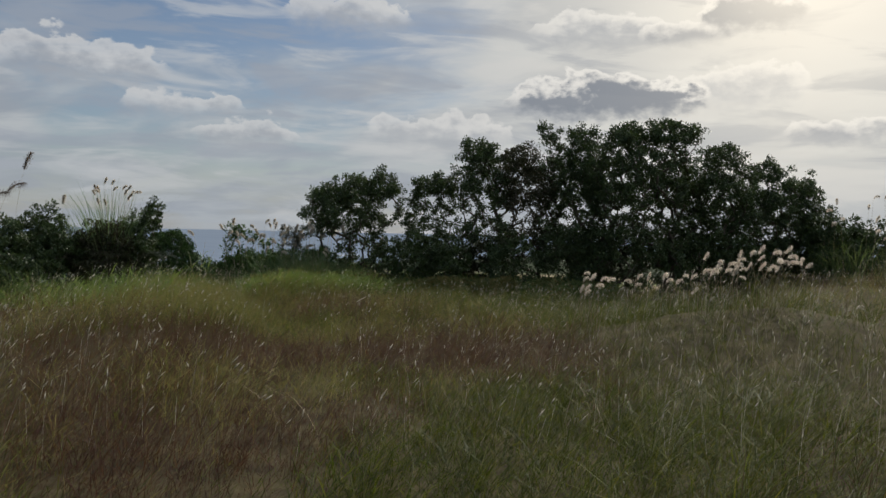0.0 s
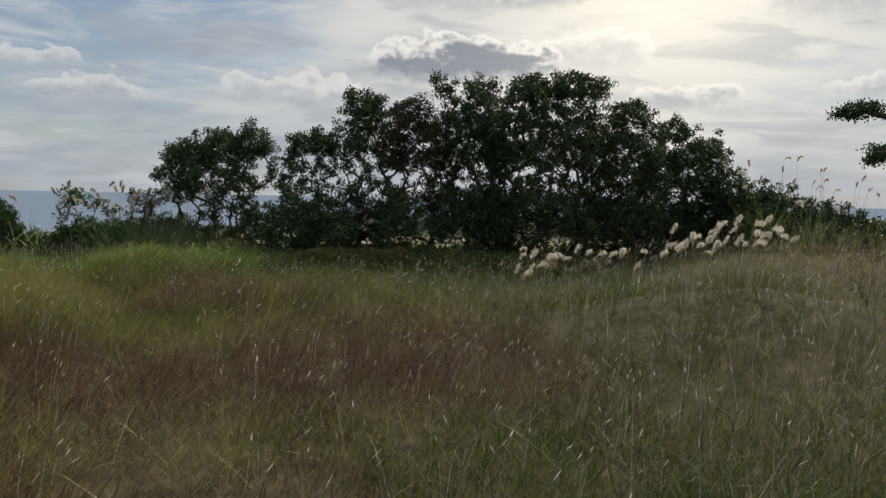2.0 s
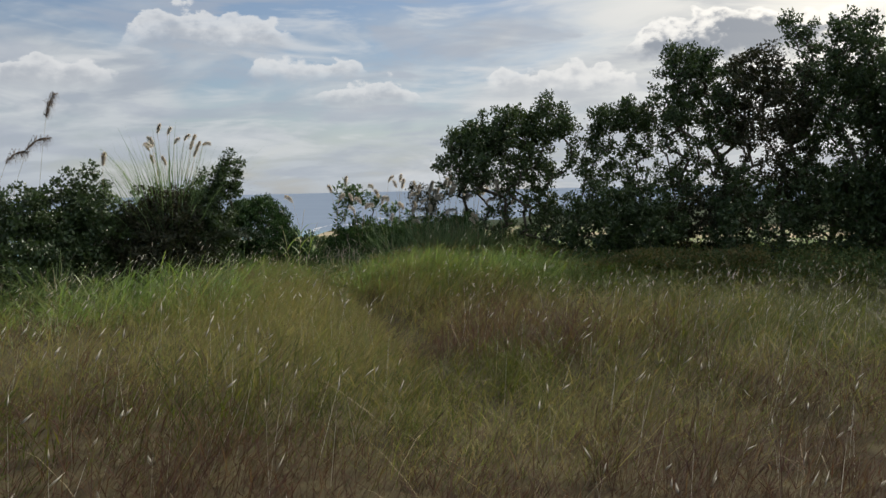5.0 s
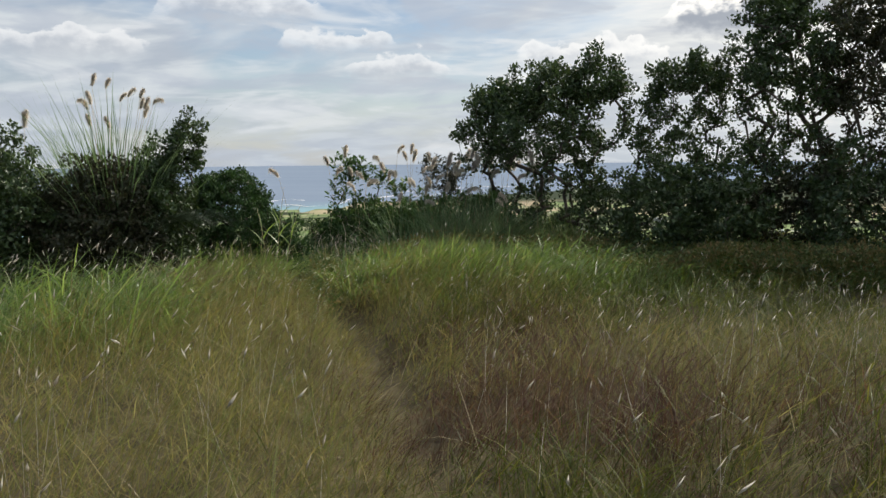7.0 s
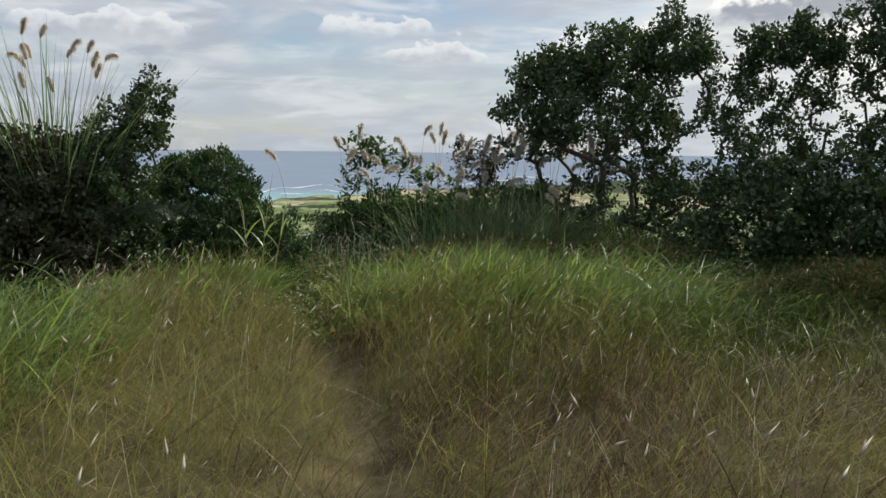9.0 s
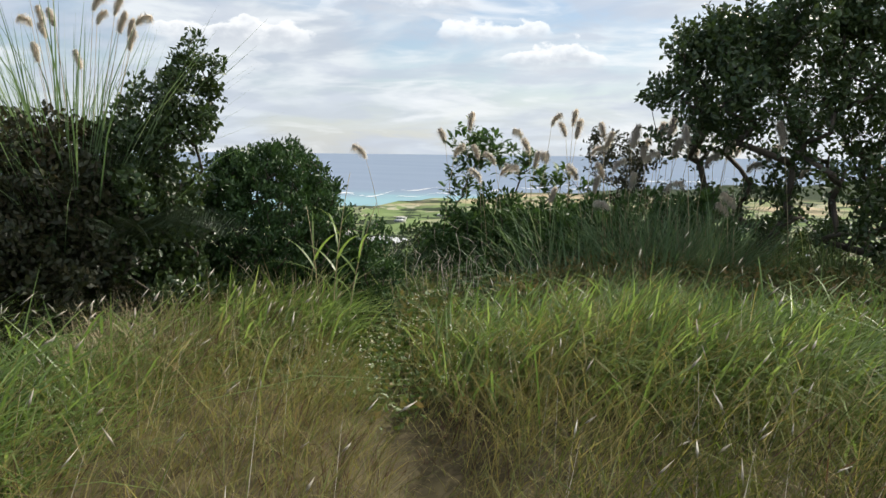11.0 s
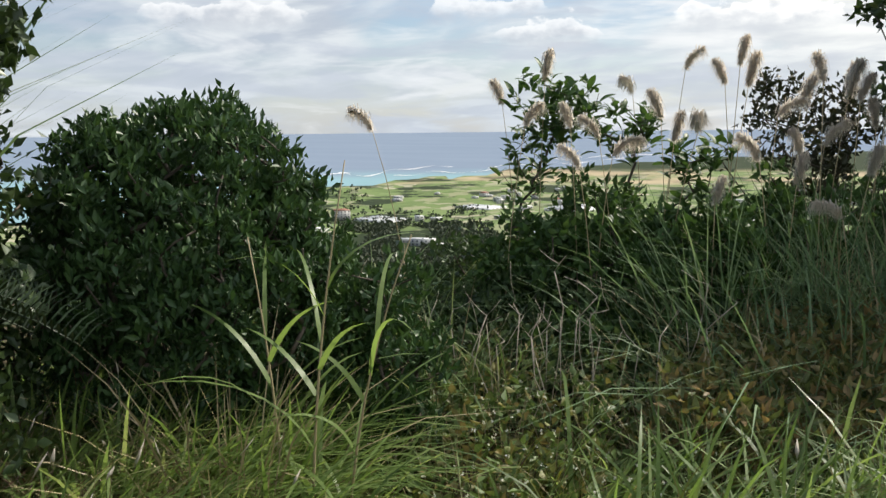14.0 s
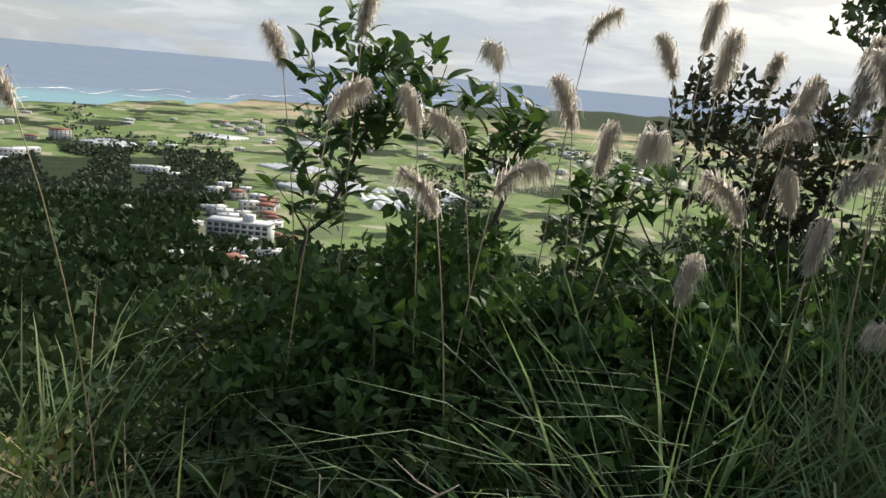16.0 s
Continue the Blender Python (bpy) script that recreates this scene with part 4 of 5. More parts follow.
def round_cover():
    """Low leafy weeds on the crest, with small white flowers, and dead stalks."""
    x, y = scatter(10500, -7.4, 4.5, 18.6, 24.0)
    keep = (y < crest(x) + 0.6) & (RNG.uniform(0, 1, len(x)) < np.clip(1.2 * bell(x, y, -5.2, 20.6, 1.5, 1.6) + 1.0 * step(y, 20.0, 21.2), 0, 1))
    x, y = x[keep], y[keep]
    k = np.repeat(np.arange(len(x)), 9)
    h = 0.16 + 0.20 * step(y, 20.0, 22.0) + 0.10 * step(x, -4.8, -3.6) * step(y, 20.2, 21.0)
    at = np.stack([x[k] + RNG.normal(0, 0.07, len(k)), y[k] + RNG.normal(0, 0.07, len(k)), np.zeros(len(k))], 1)
    at[:, 2] = lie(at[:, 0], at[:, 1]) + RNG.uniform(0.02, 1, len(k)) * h[k]
    v, t = leaf_cards(at, 0.055, 0.3, 0.55, simple=True)
    tagged(part("low_weeds", mesh_of("low_weeds", v, t, M_COVER)), "low leafy weeds covering the crest of the hill", "weeds", kind="stuff")
    x, y = scatter(5200, -4.9, 1.8, 20.7, 22.4)
    k = np.repeat(np.arange(len(x)), 10)
    at = np.stack([x[k] + RNG.normal(0, 0.06, len(k)), y[k] + RNG.normal(0, 0.06, len(k)), np.zeros(len(k))], 1)
    at[:, 2] = lie(at[:, 0], at[:, 1]) + RNG.uniform(0.1, 1, len(k)) * (0.42 + 0.14 * waves(x * 2, y * 2, 41))[k]
    v, t = leaf_cards(at, 0.058, 0.5, 0.45, simple=True)
    tagged(part("tall_weeds", mesh_of("tall_weeds", v, t, M_WEED_BROWN)), "knee-high weeds with green and browning leaves", "weeds", kind="stuff")
    fx, fy = scatter(700, -6.6, -3.6, 18.8, 21.4)
    at = np.stack([fx, fy, lie(fx, fy) + RNG.uniform(0.14, 0.34, len(fx))], 1)
    at = np.repeat(at, 4, axis=0) + RNG.normal(size=(len(fx) * 4, 3)) * 0.003
    v, t = leaf_cards(at, 0.011, 1.2, 0.7)
    tagged(part("white_flowers", mesh_of("white_flowers", v, t, M_FLOWER)), "tiny white flowers among the low weeds", "flowers", kind="stuff")
    n = 900
    x, y = scatter(n, -6.4, -1.0, 20.2, 22.6)
    base = np.stack([x, y, lie(x, y)], 1)
    v, t = blades(base, RNG.uniform(0.25, 0.62, n), np.full(n, 0.003), RNG.uniform(0, 6.28, n), RNG.uniform(0.0, 0.5, n), RNG.uniform(0, 0.3, n), 3)
    tagged(part("dead_stalks", mesh_of("dead_stalks", v, t, M_STALK)), "dry bleached grass stalks on the crest", "grass", kind="stuff")


round_cover()


# ---------------------------------------------------------------- plume grass
def plume_mesh(name, mat, seed, length=0.23, hang=1.0, strands=190, wide=0.0016):
    """A nodding plume: a bent axis with silky strands that hang to its lee side."""
    r = np.random.default_rng(seed)
    s = np.linspace(0, 1, 9)
    bend = hang * 1.25
    ang = s * bend
    step_len = length / 8
    axis = np.zeros((9, 3))
    for i in range(1, 9):
        axis[i] = axis[i - 1] + step_len * np.array([math.sin(ang[i]), 0, math.cos(ang[i])])
    f = r.uniform(0, 0.92, strands)
    p = np.stack([np.interp(f, s, axis[:, k]) for k in range(3)], 1)
    ahead = np.minimum(1.0, f + 0.2)
    d = np.stack([np.sin(ahead * bend), np.zeros(strands), np.cos(ahead * bend)], 1)
    ring = r.normal(size=(strands, 3)) * np.array([0.56, 0.56, 0.2])
    out = unit(d + ring + np.array([0.20 * hang, 0, 0]))
    L = length * (0.24 + 0.24 * np.sin(np.pi * np.clip(1 - f, 0, 1) ** 0.7)) * r.uniform(0.6, 1.15, strands)
    mid = p + out * L[:, None] * 0.5
    tip = mid + unit(ring * 0.30 + d * 0.12 + np.array([0.22 * hang, 0, -0.9])) * L[:, None] * 0.85
    side = unit(np.cross(out, r.normal(size=(strands, 3)))) * wide
    verts = np.stack([p - side * 0.5, p + side * 0.5, mid - side, mid + side, tip], 1).reshape(-1, 3)
    local = np.array([(0, 1, 3), (0, 3, 2), (2, 3, 4)])
    tris = (local[None] + (np.arange(strands) * 5)[:, None, None]).reshape(-1, 3)
    v, t = join([tube(axis, np.linspace(0.0022, 0.0006, 9), 4), (verts, tris)])
    return mesh_of(name, v, t, mat)


PLUMES = [plume_mesh("plume", M_PLUME, 20 + k, 0.19 + 0.012 * k, h, 480, 0.0024) for k, h in enumerate((0.45, 0.85, 0.18, 1.25, 0.3))]
PLUMES_FAR = [plume_mesh("plume", M_PLUME, 40 + k, 0.20, h, 130, 0.0042) for k, h in enumerate((0.9, 1.4, 0.5))]
PLUMES_OLD = [plume_mesh("plume", M_PLUME_DARK, 60 + k, 0.42, h, 150, 0.004) for k, h in enumerate((0.35, 1.0))]


def plume_stem(x, y, top, lean_x=0.0, lean_y=0.0, kind=0, far=False, turn=None, old=False, ground=None, scale=1.0, group="plume grass"):
    """One flowering stem: a thin stalk with its plume, which stands in the ground at (x, y) and ends at the height top."""
    z0 = float(lie(x, y)) if ground is None else ground
    root = new("pampas_grass")
    root.location = (x, y, z0)
    tagged(root, "old dark reed stem with a feathery seed head" if old else "plume grass stem with a silky cream seed head", "plume grass", group)
    s = np.linspace(0, 1, 7)[:, None]
    end = np.array([lean_x, lean_y, top - z0])
    pts = s * np.array([0, 0, end[2]]) + s ** 2 * np.array([lean_x, lean_y, 0])
    v, t = tube(pts, np.linspace(0.0036, 0.0020, 7), 5)
    part("stalk", mesh_of("stalk", v, t, M_STALK, True), root)
    bank = PLUMES_OLD if old else PLUMES_FAR if far else PLUMES
    head = part("plume", bank[kind % len(bank)], root)
    head.location = end
    tilt = math.atan2(math.hypot(lean_x, lean_y) * 2, max(0.3, end[2]))
    aim = math.atan2(lean_y, lean_x) if turn is None else turn
    head.rotation_euler = (0, tilt * 0.8, aim)
    head.scale = (scale, scale, scale)
    return root


def clump(name, label, spots, height, n, wide, mat, droop=0.8, lean=0.5, spread=0.22, group="", dry=None):
    """A tuft of long arching blades from one stock."""
    x, y = spots
    root = new(name)
    z0 = float(lie(x, y)) - 0.02
    root.location = (x, y, z0)
    tagged(root, label, "plume grass", group)
    base = np.stack([RNG.normal(0, spread, n), RNG.normal(0, spread, n), np.zeros(n)], 1)
    a = np.arctan2(base[:, 1], base[:, 0]) + RNG.normal(0, 0.7, n)
    v, t = blades(base, height * RNG.uniform(0.5, 1.15, n), wide * RNG.uniform(0.6, 1.3, n), a, RNG.uniform(0, lean, n), RNG.uniform(0.1, droop, n), 4)
    part("foliage", mesh_of("foliage", v, t, mat), root)
    n = max(8, n // 5)
    base = np.stack([RNG.normal(0, spread * 1.2, n), RNG.normal(0, spread * 1.2, n), np.zeros(n)], 1)
    v, t = blades(base, height * RNG.uniform(0.5, 1.0, n), wide * RNG.uniform(0.4, 0.8, n), RNG.uniform(0, 6.28, n), RNG.uniform(0.0, lean, n), RNG.uniform(0.0, 0.5, n), 4)
    part("dry_foliage", mesh_of("dry_foliage", v, t, dry or M_STALK), root, "dead straw-coloured blades")
    return root


def plumes():
    # the stand of plumes by the viewpoint
    near = [(-5.11, 23.24, 1.86, 0.12, 0.0, 1), (-4.76, 22.77, 1.84, 0.05, 0.0, 2), (-4.84, 22.81, 1.74, -0.08, 0.0, 0), (-4.71, 22.72, 1.72, 0.10, 0.05, 2),
            (-5.44, 23.26, 1.72, -0.10, 0.0, 3), (-5.17, 22.64, 1.55, -0.06, 0.0, 0), (-5.08, 22.54, 1.42, 0.08, 0.0, 2), (-5.52, 22.61, 1.45, -0.12, 0.0, 1),
            (-5.66, 22.49, 1.50, -0.06, 0.0, 0), (-5.40, 22.42, 1.34, 0.1, 0.0, 3), (-5.56, 22.30, 1.28, -0.1, 0.0, 1), (-5.95, 22.97, 1.80, 0.04, 0.0, 2),
            (-6.26, 23.04, 1.66, -0.12, 0.0, 0), (-5.96, 22.57, 1.52, 0.1, 0.1, 1), (-4.55, 22.69, 1.55, 0.06, 0.0, 3), (-4.43, 22.80, 1.62, 0.1, 0.0, 0),
            (-4.31, 22.61, 1.40, 0.08, 0.0, 1), (-4.19, 22.92, 1.66, 0.1, 0.0, 4), (-4.02, 22.73, 1.50, 0.08, 0.0, 3), (-3.95, 23.04, 1.72, 0.12, 0.0, 1),
            (-3.78, 22.85, 1.56, 0.05, 0.0, 0), (-3.66, 23.17, 1.64, 0.15, 0.0, 4), (-3.49, 22.98, 1.45, 0.1, 0.0, 1), (-3.32, 23.30, 1.60, 0.12, 0.0, 0),
            (-4.44, 22.40, 1.20, 0.04, 0.0, 2), (-4.10, 22.43, 1.25, 0.1, 0.0, 0), (-3.81, 22.55, 1.22, 0.1, 0.0, 3), (-4.83, 22.26, 1.10, 0.0, 0.0, 0),
            (-4.63, 22.48, 1.32, -0.1, 0.0, 1), (-3.13, 23.41, 1.40, 0.1, 0.0, 3), (-2.94, 23.53, 1.50, 0.1, 0.0, 0), (-2.63, 23.46, 1.35, 0.1, 0.0, 1)]
    for x, y, top, lx, ly, kind in near:
        plume_stem(x - lx, y - ly, top, lx, ly, kind, turn=RNG.normal(0.2, 0.5) + (math.pi if lx < 0 else 0.0), scale=RNG.uniform(0.78, 0.98))
    for k in range(11):
        x, y = RNG.uniform(-5.0, -2.7), RNG.uniform(22.1, 23.2)
        lx = RNG.uniform(-0.12, 0.2)
        plume_stem(x - lx, y, RNG.uniform(1.0, 1.75), lx, 0.0, k, turn=RNG.normal(0.2, 0.7) + (math.pi if lx < 0 else 0.0), scale=RNG.uniform(0.75, 1.0))
    plume_stem(-6.56, 22.22, 1.50, -0.20, -0.1, 1, turn=math.pi)
    # the big tuft on the tall bush
    for k in range(15):
        a = k * 2.4
        lx, ly = 0.45 * math.cos(a) * RNG.uniform(0.3, 1.2), 0.35 * math.sin(a) * RNG.uniform(0.3, 1.0)
        plume_stem(-7.80 + 0.1 * math.cos(a), 19.4 + 0.1 * math.sin(a), RNG.uniform(2.25, 2.72) - 0.4 * abs(lx), lx, ly, k + k % 2, turn=0.0 if lx > -0.1 else math.pi, scale=0.72)
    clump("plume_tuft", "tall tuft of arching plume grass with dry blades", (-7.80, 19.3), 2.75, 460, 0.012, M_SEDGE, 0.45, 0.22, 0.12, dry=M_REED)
    # plumes on the mound, seen against the thicket
    for k in range(46):
        x = RNG.normal(4.5, 0.5) if k < 36 else RNG.normal(2.5, 0.25)
        y = (12.3 if k < 36 else 13.0) + RNG.normal(0, 0.4)
        lx = RNG.uniform(-0.15, 0.3)
        plume_stem(x, y, float(lie(x, y)) + RNG.uniform(0.5, 0.85), lx, 0.0, k, True, turn=RNG.normal(0.2, 0.6), group="plumes on the mound", scale=RNG.uniform(0.55, 0.8))
    for k in range(6):
        x, y = RNG.uniform(2.6, 4.6), RNG.uniform(14.5, 16.5)
        plume_stem(x, y, float(lie(x, y)) + RNG.uniform(0.5, 0.9), RNG.uniform(-0.1, 0.3), 0.0, k, True, turn=RNG.normal(0.2, 0.6), group="plumes on the mound", scale=0.8)
    for k in range(34):
        x = RNG.uniform(9.6, 14.0)
        y = 21.4 - (x - 9.6) * 0.35 + RNG.normal(0, 0.4)
        plume_stem(x, y, float(lie(x, y)) + RNG.uniform(0.9, 2.3) * (1 - 0.13 * (x - 9.6)) + 0.2, RNG.uniform(-0.15, 0.25), 0.0, k, True, turn=RNG.normal(0.2, 0.6), group="plumes on the crest", scale=0.9)
    for k in range(12):
        x, y = RNG.uniform(-4.2, -2.8), RNG.uniform(23.4, 24.4)
        plume_stem(x, y, RNG.uniform(1.4, 2.0), RNG.uniform(-0.1, 0.2), 0.0, k, turn=RNG.normal(0.2, 0.6))
    # old reed stems over the hedge
    plume_stem(-9.75, 18.6, 2.95, 0.30, 0.0, 0, old=True, turn=0.0)
    plume_stem(-10.3, 18.5, 2.45, 0.55, 0.0, 1, old=True, turn=0.3)
    plume_stem(-10.6, 18.4, 2.25, 0.55, 0.0, 1, old=True, turn=0.1)
    plume_stem(-8.75, 18.9, 2.2, 0.05, 0.0, 2, turn=0.0)
    # tufts of leaves under the plumes
    for k in range(20):
        x = -4.45 + k * 0.12 + RNG.normal(0, 0.1)
        y = 22.95 + RNG.normal(0, 0.3) + 0.012 * k
        clump("plume_tuft", "tuft of long grey-green plume grass blades", (x, y), RNG.uniform(0.75, 1.05), 120, 0.009, M_REED, 0.6, 0.35, 0.13, "tufts on the crest")
    for k in range(16):
        x, y = -6.0 + 0.22 * k + RNG.normal(0, 0.1), 22.2 + RNG.normal(0, 0.2) + 0.03 * k
        clump("plume_tuft", "tuft of arching grey-green blades on the crest", (x, y), RNG.uniform(0.4, 0.65), 60, 0.008, M_REED, 0.6, 0.45, 0.12, "tufts on the crest")
    for x, y in ((-4.54, 20.63), (-4.23, 20.46), (-4.08, 21.02), (-4.72, 20.92), (-4.77, 21.47), (-4.44, 21.19), (-4.28, 21.71), (-4.01, 21.43), (-4.93, 21.05), (-3.74, 21.15), (-4.11, 20.82)):
        clump("straw_tuft", "tuft of bleached straw-coloured grass", (x, y), RNG.uniform(0.5, 0.8), 48, 0.0032, M_STALK, 0.4, 0.35, 0.12, "straw tufts")
    for x, y, h in ((-6.17, 20.84, 0.6), (-6.69, 22.20, 1.15), (-6.86, 21.89, 1.0), (-6.45, 21.22, 0.7), (-6.18, 21.55, 0.7), (-5.79, 21.68, 0.7), (-4.88, 21.66, 0.75), (-4.28, 21.61, 0.75), (-3.71, 22.06, 0.8)):
        clump("plume_tuft", "tuft of arching green grass blades", (x, y), h, 70, 0.010, M_REED, 1.2, 0.7, 0.10, "tufts on the crest")
    for k in range(14):
        x = 9.8 + k * 0.3
        clump("plume_tuft", "tuft of dry plume grass on the crest", (x, 21.3 - 0.1 * k + RNG.normal(0, 0.3)), RNG.uniform(1.1, 1.6) - 0.05 * k, 60, 0.012, M_REED, 0.5, 0.4, 0.16, "tufts by the thicket")
    for k in range(18):
        x, y = RNG.uniform(-12, -8.2), RNG.uniform(16.0, 17.8)
        clump("plume_tuft", "tuft of long green grass below the hedge", (x, y), RNG.uniform(0.7, 1.0), 80, 0.012, M_REED, 1.0, 0.6, 0.16, "tufts below the hedge")


plumes()


# ---------------------------------------------------------------- broad-leaved shrubs
def leaf_shape(name, length=0.10, width=0.040, curl=0.018, mat=None):
    """One leathery leaf with a midrib fold, its stalk at the origin, pointing along +y."""
    rows = []
    for k in range(6):
        s = k / 5
        w = width * 0.5 * math.sin(math.pi * min(1.0, 0.08 + s * 0.92)) ** 0.8 if k < 5 else 0.0
        z = -curl * s * s * 2
        rows.append([(-w, s * length, z + w * 0.30), (0, s * length, z), (w, s * length, z + w * 0.30)])
    v = np.array(rows).reshape(-1, 3)
    t = []
    for k in range(5):
        for c in range(2):
            a = 3 * k + c
            t += [(a, a + 1, a + 4), (a, a + 4, a + 3)]
    return mesh_of(name, v, t, mat or M_LEAF_BIG, True)


LEAVES = [leaf_shape("leaf", 0.105, 0.042), leaf_shape("leaf", 0.085, 0.036), leaf_shape("leaf", 0.12, 0.046, 0.03)]


def leafy_shrub(label, base, tips_from, n_leaves, trunk=0.010):
    """A shrub whose leaves can be told apart: each leaf is a part."""
    tips = np.concatenate([crown_points(n, c, s, 0.25, -0.9) for n, c, s in tips_from])
    RNG.shuffle(tips)
    z0 = float(lie(*base))
    root = new("leafy_shrub")
    root.location = (*base, z0 - 0.02)
    tagged(root, label, "shrub")
    off = -np.array(root.location)
    roots = [np.array([base[0] + dx, base[1] + dy, z0 - 0.02]) for dx, dy in ((0, 0), (0.10, 0.04), (-0.09, 0.03), (0.03, -0.08))]
    v, t = grow(roots, tips, 0.12, trunk, 5, 0.002)
    part("branch_frame", mesh_of("branch_frame", v + off, t, M_BARK, True), root)
    for k in range(n_leaves):
        j = k // len(tips)
        leaf = part("leaf", LEAVES[int(RNG.integers(0, 3))], root)
        leaf.location = tips[k % len(tips)] + off - np.array([0, 0, 0.024 * j]) + RNG.normal(size=3) * 0.012
        leaf.rotation_euler = (RNG.normal(0.85, 0.3), RNG.normal(0, 0.35), j * 2.4 + RNG.uniform(0, 2.0))
        size = RNG.uniform(0.72, 1.08)
        leaf.scale = (size, size, size)
    return root


leafy_shrub("slender shrub with upright leathery green leaves", (-5.98, 23.2),
            [(44, (-6.02, 23.15, 1.58), (0.33, 0.26, 0.33)), (20, (-5.75, 23.1, 1.66), (0.20, 0.2, 0.22)), (16, (-6.1, 23.15, 1.25), (0.22, 0.2, 0.22))], 470)
leafy_shrub("small shrub with broad leathery leaves among plumes", (-4.98, 22.82),
            [(20, (-4.98, 22.82, 1.30), (0.20, 0.18, 0.22)), (18, (-4.9, 22.82, 1.05), (0.26, 0.2, 0.22))], 210)
leafy_shrub("small leafy shrub with light green leaf tips", (-5.46, 23.1),
            [(30, (-5.44, 23.08, 1.50), (0.24, 0.2, 0.20))], 160)


def reed_plant(x, y, top, n, lean, seed):
    """A cane-like grass with wide blades, each a part."""
    r = np.random.default_rng(seed)
    z0 = float(lie(x, y))
    root = new("reed_plant")
    root.location = (x, y, z0)
    tagged(root, "tall cane-like grass with wide bright green blades", "grass plant")
    s = np.linspace(0, 1, 8)[:, None]
    pts = s * np.array([0, 0, top - z0]) + s ** 2 * np.array(lean)
    v, t = tube(pts, np.linspace(0.006, 0.002, 8), 6)
    part("cane", mesh_of("cane", v, t, M_STALK, True), root, "dry jointed cane")
    for k in range(n):
        f = 0.10 + 0.68 * k / n
        p = np.array([np.interp(f, s[:, 0], pts[:, c]) for c in range(3)])
        a = k * 2.6 + r.uniform(-0.5, 0.5)
        v, t = blades(p[None], np.array([r.uniform(0.28, 0.5)]), np.array([r.uniform(0.014, 0.026)]), np.array([a]), np.array([r.uniform(0.2, 0.7)]), np.array([r.uniform(0.3, 0.9)]), 7)
        part("blade", mesh_of("blade", v, t, M_LUSH), root)


reed_plant(-5.84, 19.87, 1.42, 11, (0.10, 0.1, 0), 3)
reed_plant(-6.01, 19.98, 1.15, 9, (-0.18, 0.1, 0), 4)
reed_plant(-5.77, 19.97, 1.20, 9, (0.25, 0.0, 0), 5)
clump("straw_tuft", "tuft of dry and green blades at the cane's foot", (-6.14, 19.89), 0.95, 90, 0.009, M_STALK, 0.6, 0.4, 0.09, "straw tufts")
for fx, fy, fh in ((-6.18, 19.79, 0.85), (-6.30, 20.03, 0.9), (-6.12, 20.25, 0.8), (-6.35, 19.82, 0.75)):
    clump("plume_tuft", "tuft of bright green blades at the cane's foot", (fx, fy), 0.8 * fh, 55, 0.012, M_LUSH, 0.9, 0.5, 0.12, "tufts on the crest")
# the dense stand of plume-grass blades under the seed heads
for k in range(12):
    tx, ty = -4.72 + 0.135 * k + RNG.normal(0, 0.05), 22.45 + RNG.normal(0, 0.22)
    reach = 1.05 * (1.40 - float(lie(tx, ty))) - RNG.uniform(0.0, 0.25)
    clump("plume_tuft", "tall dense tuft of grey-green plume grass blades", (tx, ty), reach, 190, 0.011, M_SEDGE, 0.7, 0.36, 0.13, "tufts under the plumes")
for tx, ty, top in ((-4.41, 21.40, 0.95), (-4.08, 21.63, 1.0), (-3.75, 21.35, 0.9), (-3.91, 22.04, 1.05), (-4.66, 21.98, 0.95), (-5.07, 22.14, 0.9), (-5.44, 22.31, 0.8)):
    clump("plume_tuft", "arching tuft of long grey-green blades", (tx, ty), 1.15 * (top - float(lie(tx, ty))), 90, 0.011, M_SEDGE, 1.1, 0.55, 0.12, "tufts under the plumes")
for tx, ty, size, n in ((-6.02, 21.5, 0.95, 120), (-6.3, 21.7, 0.9, 80)):
    clump("plume_tuft", "wide arching tuft of pale green blades", (tx, ty), size, n, 0.012, M_REED, 0.9, 1.3, 0.06, "tufts under the plumes")
# straw beside the path
for k in range(12):
    tx, ty = RNG.uniform(-6.9, -6.15), RNG.uniform(17.9, 19.7)
    clump("straw_tuft", "tuft of dry straw-coloured grass beside the path", (tx, ty), RNG.uniform(0.5, 0.72), 150, 0.0045, M_STALK, 0.6, 0.5, 0.13, "straw tufts")


def cycad():
    """Stiff feather-like fronds at the foot of the tall bush."""
    x, y = -6.98, 18.95
    root = new("fern_palm")
    z0 = float(lie(x, y))
    root.location = (x, y, z0)
    tagged(root, "dark feather-leaved palm fern under the bush", "palm fern")
    for k in range(13):
        a = -0.9 + k * 0.33
        s = np.linspace(0, 1, 10)
        L = RNG.uniform(0.75, 1.0)
        line = np.stack([np.cos(a) * L * s * 0.9, np.sin(a) * L * s * 0.9, 0.80 + L * (0.85 * s - 0.75 * s * s)], 1)
        pieces = [tube(line, np.linspace(0.007, 0.002, 10), 4)]
        n = 46
        f = np.repeat(np.linspace(0.15, 1, n), 2)
        p = np.stack([np.interp(f, s, line[:, c]) for c in range(3)], 1)
        turn = a + np.tile([1.15, -1.15], n)
        pieces.append(blades(p, 0.17 * (1.15 - f * 0.6), np.full(2 * n, 0.008), turn, np.full(2 * n, 0.95), np.full(2 * n, 0.35), 2))
        v, t = join(pieces)
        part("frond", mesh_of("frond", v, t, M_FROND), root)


cycad()


